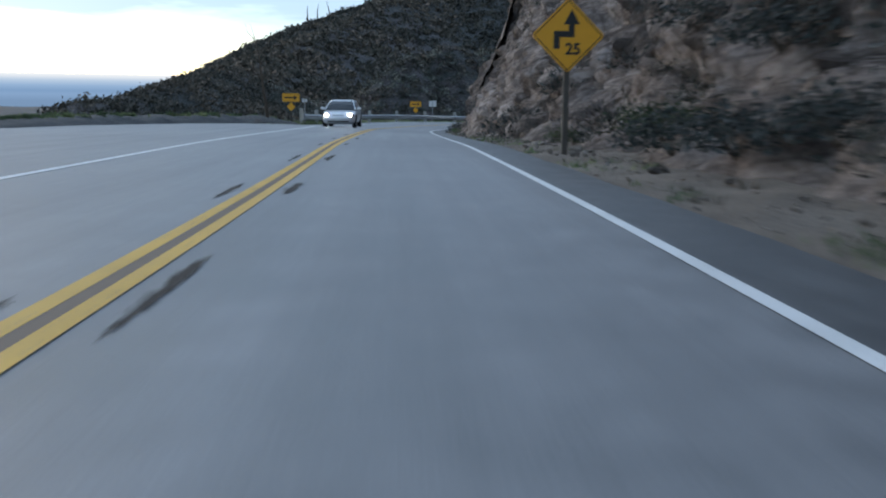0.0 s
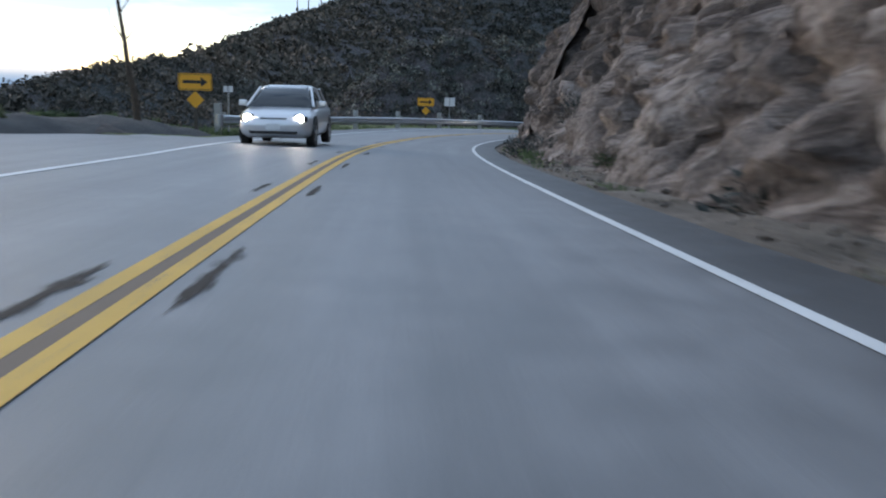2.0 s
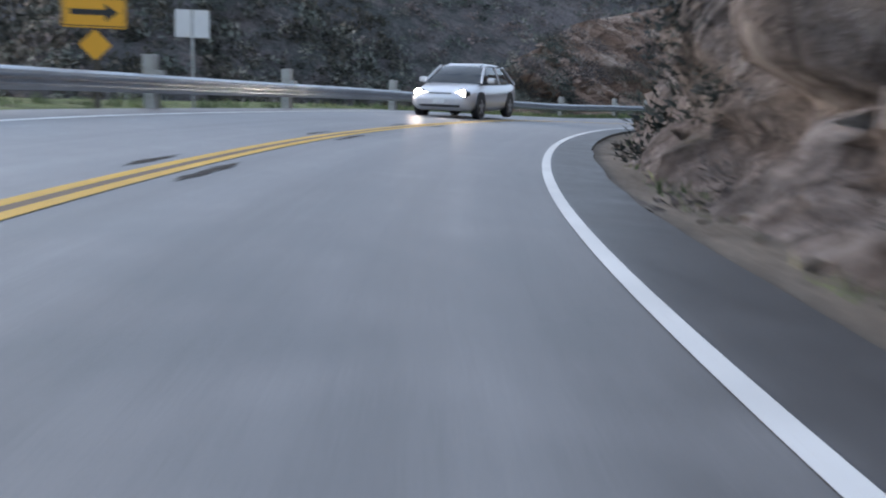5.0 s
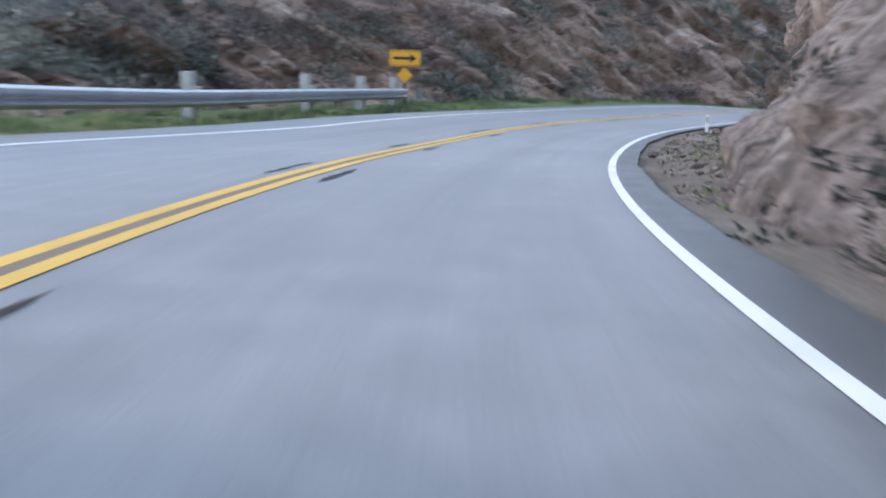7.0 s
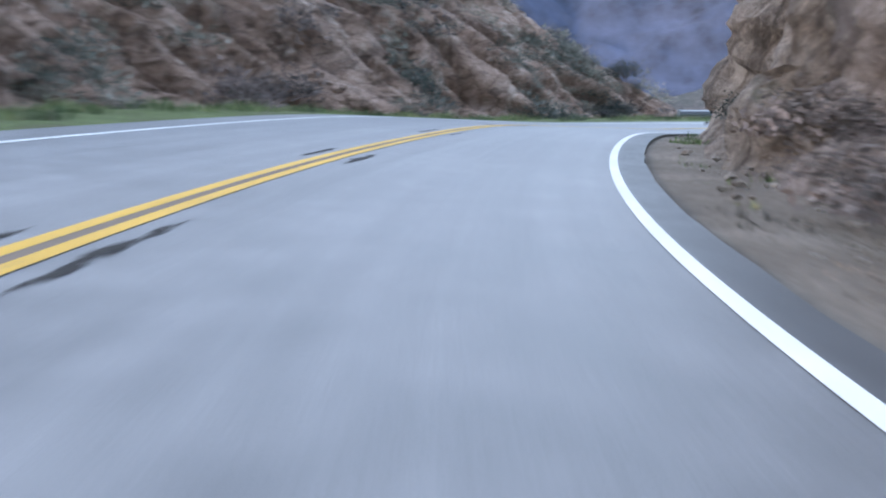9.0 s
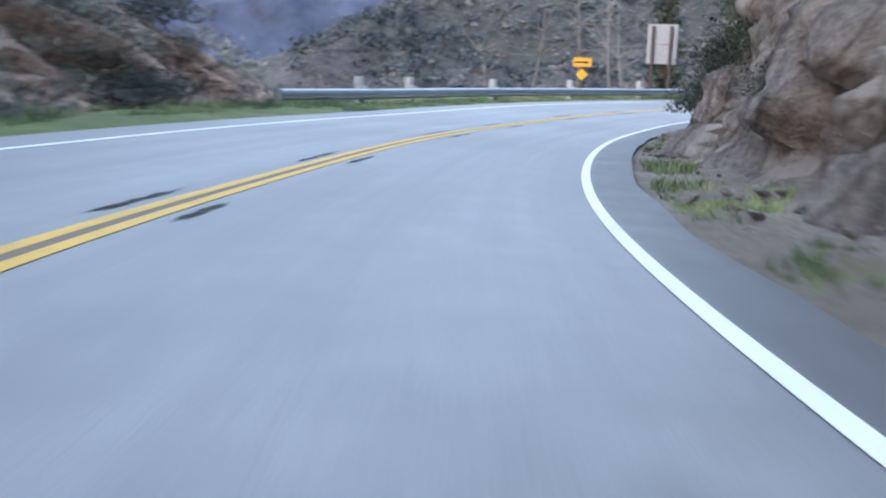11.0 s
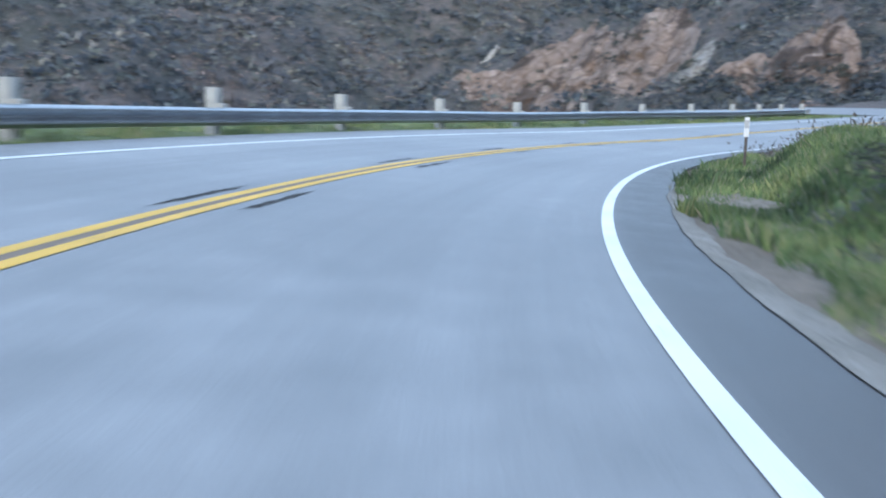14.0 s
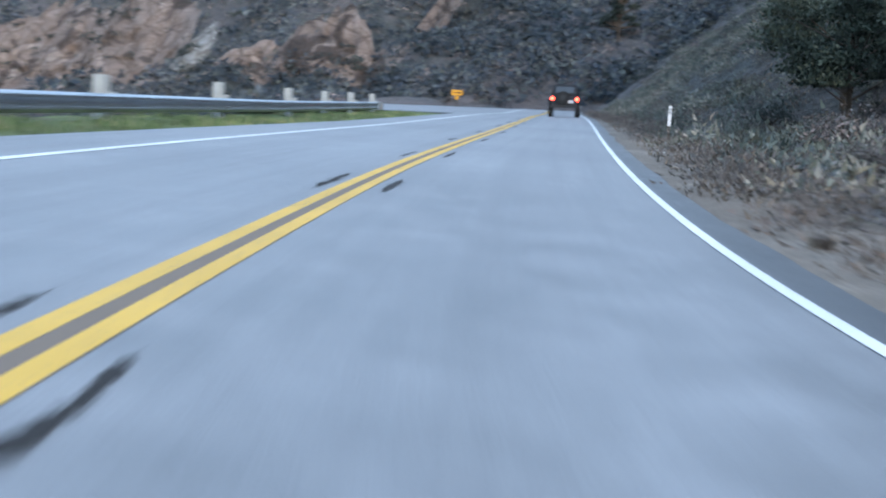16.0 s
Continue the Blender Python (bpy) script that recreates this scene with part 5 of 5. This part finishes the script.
outcrop(268, -85, 190, -72, 1.5, 27, "orange-brown eroded rock face on the far hillside", 1.0, ROCK_ORANGE,
        ((0, 0), (0.12, 0.22), (0.22, 0.45), (0.33, 0.78), (0.44, 1.0), (0.53, 0.86), (0.65, 0.7), (0.76, 0.72), (0.84, 0.8), (0.91, 0.6), (0.97, 0.38), (1, 0.1)))
outcrop(182, -62, 146, -61, 1.5, 12.5, "orange-brown eroded rock face on the far hillside", 4.0, ROCK_ORANGE,
        ((0, 0.1), (0.15, 0.42), (0.35, 0.72), (0.55, 1.0), (0.7, 0.92), (0.82, 0.62), (0.92, 0.4), (1, 0.1)))
outcrop(190.5, -69, 184.5, -66, 0.5, 9, "pale grey scree chute between the orange rock faces", 12.0, SCREE)
outcrop(154, -81, 147, -76, 1.5, 17, "orange-brown eroded rock face on the far hillside", 7.0)


outcrop(279, -114, 273, -113, -2.0, 5, "small pale chalky rock face on the far hillside", 9.0, ROCK_PALE)
q = np.concatenate(BLUFF_POINTS[:3])
q = q[RNG.integers(0, len(q), 650)]
q = q[np.array([noise.fractal((a * 0.09, b * 0.09, c * 0.12), 1, 2, 3) > 0.05 for a, b, c in q])]
scatter("bluff_brush", q - np.array([0, 0, 0.3]), RNG.uniform(0.4, 1.4, len(q)), BRUSH, "dark brush growing on the orange rock faces", "brush", 18, 0.36)


# ---- loose stones at the foot of the rock ----
def stone_field(name, n, s0, s1, o0, o1, smin, smax, label):
    out_v, out_f = [], []
    bm = bmesh.new()
    bmesh.ops.create_icosphere(bm, subdivisions=1, radius=1)
    base = np.array([q.co[:] for q in bm.verts])
    tri = np.array([[w.index for w in f.verts] for f in bm.faces])
    bm.free()
    for k in range(n):
        s, o = RNG.uniform(s0, s1), o0 + (o1 - o0) * RNG.random() ** 0.8
        r = smin * (smax / smin) ** (RNG.random() ** 2)
        q = road_xyz(s, o, 0)
        v = base * (1 + 0.3 * RNG.normal(size=(len(base), 1))) * np.array([1.2, 0.9, 0.6]) * r
        a = RNG.uniform(0, 6.3)
        v = np.stack([v[:, 0] * math.cos(a) - v[:, 1] * math.sin(a), v[:, 0] * math.sin(a) + v[:, 1] * math.cos(a), v[:, 2]], -1) + q + np.array([0, 0, r * 0.2 + 0.01])
        out_f.append(tri + len(out_v) * len(base))
        out_v.append(v)
    me = mesh_of(name, np.concatenate(out_v), np.concatenate(out_f), STONE)
    tagged(new(name, me), label, "stones", kind="stuff")


stone_field("loose_stones", 1500, -20, 178, 3.6, 5.0, 0.015, 0.085, "loose pale stones fallen at the rock's foot")
stone_field("loose_stones", 320, 106, 126, 3.25, 5.4, 0.015, 0.08, "pale broken stones scattered on the dirt")
stone_field("loose_stones", 260, 160, 186, 3.5, 4.2, 0.02, 0.085, "broken pale edging stones along the asphalt")
stone_field("loose_stones", 350, 205, 260, 3.6, 5.6, 0.02, 0.09, "small stones on the inner verge")


# ---- vehicles ----
CAR_GLASS, _, _, gb = mat("dark_window_glass", 0.06, 0, (0.03, 0.035, 0.04))
gb.inputs["Specular IOR Level"].default_value = 0.8
SILVER, _, _, sb = mat("silver_car_paint", 0.28, 0.55, (0.7, 0.71, 0.73))
sb.inputs["Coat Weight"].default_value = 0.6
WHITE_CAR, _, _, wb = mat("pale_silver_car_paint", 0.3, 0.35, (0.62, 0.63, 0.66))
wb.inputs["Coat Weight"].default_value = 0.6
BLACK_CAR = plain_mat("black_vehicle_paint", (0.014, 0.015, 0.02), 0.35, 0, 0.2)
SOFT_TOP = plain_mat("black_canvas", (0.02, 0.021, 0.025), 0.85, 0, 0.3)
TYRE = plain_mat("tyre_rubber", (0.018, 0.018, 0.018), 0.85)
RIM = metal_mat("alloy_rim", (0.45, 0.46, 0.48), 0.35, 0.8)
DARK_TRIM = plain_mat("dark_plastic_trim", (0.02, 0.02, 0.022), 0.6)
HEADLIGHT = glow_mat("lit_headlight", (1.0, 0.9, 0.74), 60.0)
TAIL = glow_mat("lit_tail_light", (1.0, 0.06, 0.03), 4.0)


def loft(bm, rings):
    vs = [[bm.verts.new(q) for q in r] for r in rings]
    n = len(vs[0])
    for a, b in zip(vs, vs[1:]):
        for i in range(n):
            j = (i + 1) % n
            bm.faces.new((a[i], a[j], b[j], b[i]))
    bm.faces.new(vs[0][::-1])
    bm.faces.new(vs[-1])
    bmesh.ops.recalc_face_normals(bm, faces=bm.faces[:])
    return bm


def hull(y, hw, zb, zt, round_top=0.1):
    half = [(hw * 0.8, zb), (hw * 0.96, zb + 0.1), (hw, zb + 0.45 * (zt - zb)), (hw * 0.965, zt - round_top), (hw * 0.82, zt - 0.015), (hw * 0.4, zt)]
    return [(x, y, z) for x, z in half] + [(-x, y, z) for x, z in half[::-1]]


def cabin(y, hb, ht, zb, zt):
    half = [(hb, zb), (ht + (hb - ht) * 0.3, zt - 0.3 * (zt - zb)), (ht, zt - 0.05), (ht * 0.8, zt)]
    return [(x, y, z) for x, z in half] + [(-x, y, z) for x, z in half[::-1]]


def smooth_part(ob):
    smooth_faces(ob.data)
    return ob


def wheel(parent, x, y, r, w):
    hub = part("wheel", rod(bmesh.new(), r * 0.97, w * 0.9, pose(0, 0, 0, 0, 90, 0), 24), DARK_TRIM, parent)
    hub.matrix_basis = Matrix.Translation((x, y, r))
    bm = bmesh.new()
    rod(bm, r, w, pose(0, 0, 0, 0, 90, 0), 28)
    bmesh.ops.bevel(bm, geom=[e for e in bm.edges if abs(e.verts[0].co.x - e.verts[1].co.x) < 1e-4], offset=0.03, segments=2, affect="EDGES")
    part("tyre", bm, TYRE, hub, "black rubber tyre")
    bm = bmesh.new()
    sx = math.copysign(w / 2 + 0.004, x)
    for k in range(5):
        box(bm, (0.02, 0.07, r * 0.62), Matrix.Translation((sx, 0, 0)) @ pose(0, 0, 0, k * 72, 0, 0) @ Matrix.Translation((0, 0, r * 0.31)))
    rod(bm, r * 0.16, 0.03, Matrix.Translation((sx, 0, 0)) @ pose(0, 0, 0, 0, 90, 0), 14)
    part("rim", bm, RIM, hub, "alloy wheel rim")


def car(s, o, turn, paint, label, hatch):
    t = thing("car", Matrix.Translation(at(s, o)) @ pose(0, 0, 0, 0, 0, heading(s) + turn), label, "car")
    W, front, rear = 0.87, -2.2, 2.25
    hood = [(front, 0.62, 0.38, 0.62), (front + 0.12, 0.78, 0.24, 0.7), (front + 0.5, 0.85, 0.2, 0.8), (front + 1.05, W, 0.2, 0.93), (-0.2, W, 0.2, 0.95), (1.0, W, 0.2, 0.97),
            (1.7, 0.86, 0.22, 0.99), (rear - 0.15, 0.8, 0.28, 0.96), (rear, 0.7, 0.4, 0.88)]
    smooth_part(part("body", loft(bmesh.new(), [hull(y, hw, zb, zt) for y, hw, zb, zt in hood]), paint, t))
    roof0, roof1, tail = (-0.15, 0.75, 1.45) if not hatch else (-0.2, 0.9, 2.0)
    gl = [(-1.2, 0.8, 0.74, 0.9, 0.95), (roof0 - 0.3, 0.8, 0.63, 0.9, 1.36), (roof0, 0.8, 0.6, 0.9, 1.43), (roof1, 0.8, 0.6, 0.9, 1.44), (roof1 + 0.35, 0.79, 0.62, 0.9, 1.36), (tail, 0.75, 0.7, 0.9, 1.0)]
    smooth_part(part("cabin_glass", loft(bmesh.new(), [cabin(*g) for g in gl]), CAR_GLASS, t, "dark reflecting window glass"))
    rf = [(roof0 - 0.25, 0.6, 1.385), (roof0 + 0.1, 0.61, 1.452), (roof1, 0.61, 1.457), (roof1 + 0.33, 0.6, 1.385)]
    smooth_part(part("roof", loft(bmesh.new(), [[(x * hw, y, z - dz) for x, dz in ((1, 0.05), (0.75, 0), (-0.75, 0), (-1, 0.05), (-1, 0.07), (1, 0.07))] for y, hw, z in rf]), paint, t))
    for sx in (-1, 1):
        for y0, y1 in ((-1.18, roof0 - 0.25), (0.45, 0.42), (tail - 0.05, roof1 + 0.33)):
            bm = bmesh.new()
            limb(bm, Vector((sx * 0.79, y0, 0.92)), Vector((sx * 0.62, y1, 1.38)), 0.035, 0.03)
            part("pillar", bm, paint, t)
        part("mirror", box(bmesh.new(), (0.2, 0.1, 0.14), Matrix.Translation((sx * 0.96, -0.85, 1.0)), 0.04), paint, t)
        hl = part("headlight", box(bmesh.new(), (0.3, 0.16, 0.15), Matrix.Translation((sx * 0.62, front + 0.17, 0.66)) @ pose(0, 0, 0, 0, sx * 8, -sx * 22), 0.04), CAR_GLASS, t, "clear headlight housing")
        part("lamp", rod(bmesh.new(), 0.085, 0.03, Matrix.Translation((sx * 0.6, front + 0.07, 0.66)) @ pose(0, 0, 0, 90, 0, 0), 16), HEADLIGHT, hl, "lit warm-white headlamp")
        part("tail_light", box(bmesh.new(), (0.24, 0.1, 0.16), Matrix.Translation((sx * 0.62, rear - 0.06, 0.82)), 0.03), plain_mat("red_lens", (0.25, 0.01, 0.01), 0.25), t, "red tail light")
        for y in (-1.35, 1.3):
            wheel(t, sx * 0.77, y, 0.31, 0.2)
            part("wheel_arch", rod(bmesh.new(), 0.36, 0.06, Matrix.Translation((sx * 0.845, y, 0.36)) @ pose(0, 0, 0, 0, 90, 0), 24), DARK_TRIM, t)
    g = part("grille", box(bmesh.new(), (0.62, 0.06, 0.1), Matrix.Translation((0, front + 0.06, 0.62)), 0.02), DARK_TRIM, t, "dark slatted grille")
    for k in range(2):
        part("slat", box(bmesh.new(), (0.6, 0.02, 0.016), Matrix.Translation((0, front + 0.02, 0.6 + 0.04 * k)), 0.004), RIM, g, "bright metal slat")
    part("air_intake", box(bmesh.new(), (1.1, 0.1, 0.11), Matrix.Translation((0, front + 0.06, 0.36)), 0.03), DARK_TRIM, t)
    part("number_plate", box(bmesh.new(), (0.32, 0.02, 0.15), Matrix.Translation((0, front - 0.01, 0.47)), 0.006), SIGN_WHITE, t, "plain pale number plate")
    return t


car(51.2, -1.95, 0, SILVER, "silver sedan with headlights on in the oncoming lane", False)
car(94.5, -1.3, 0, WHITE_CAR, "pale silver hatchback with headlights on in the oncoming lane", True)


def off_roader(s, o):
    t = thing("off_road_vehicle", Matrix.Translation(at(s, o)) @ pose(0, 0, 0, 0, 0, heading(s) + 180), "black soft-top off-road vehicle with tail lights lit", "car")
    part("body", box(bmesh.new(), (1.5, 2.3, 0.62), Matrix.Translation((0, 0.85, 0.86)), 0.05), BLACK_CAR, t)
    part("bonnet", box(bmesh.new(), (1.25, 1.3, 0.5), Matrix.Translation((0, -0.95, 0.87)), 0.06), BLACK_CAR, t)
    smooth_part(part("soft_top", loft(bmesh.new(), [cabin(y, 0.73, 0.64, 1.16, z) for y, z in ((-0.3, 1.2), (0.1, 1.75), (0.9, 1.8), (1.85, 1.77), (2.0, 1.2))]), SOFT_TOP, t, "black canvas soft top"))
    part("rear_window", box(bmesh.new(), (1.0, 0.02, 0.36), Matrix.Translation((0, 1.965, 1.46)) @ pose(0, 0, 0, 14, 0, 0), 0.01), CAR_GLASS, t, "dark rear window")
    part("rear_bumper", box(bmesh.new(), (1.55, 0.16, 0.16), Matrix.Translation((0, 2.06, 0.55)), 0.03), DARK_TRIM, t)
    part("number_plate", box(bmesh.new(), (0.32, 0.02, 0.16), Matrix.Translation((-0.35, 2.01, 0.82)), 0.006), SIGN_WHITE, t, "plain pale number plate")
    spare = part("spare_wheel", rod(bmesh.new(), 0.37, 0.22, Matrix.Translation((0.1, 2.12, 1.02)) @ pose(0, 0, 0, 90, 0, 0), 28), TYRE, t, "black spare wheel on the tailgate")
    part("hub", rod(bmesh.new(), 0.16, 0.02, Matrix.Translation((0.1, 2.24, 1.02)) @ pose(0, 0, 0, 90, 0, 0), 18), DARK_TRIM, spare)
    for sx in (-1, 1):
        part("tail_light", box(bmesh.new(), (0.14, 0.06, 0.2), Matrix.Translation((sx * 0.68, 2.03, 0.96)), 0.02), TAIL, t, "lit red tail light")
        for y in (-1.1, 1.35):
            part("fender", box(bmesh.new(), (0.26, 0.95, 0.1), Matrix.Translation((sx * 0.78, y, 0.86)), 0.04), DARK_TRIM, t)
            wheel(t, sx * 0.76, y, 0.4, 0.26)


off_roader(266, 1.6)
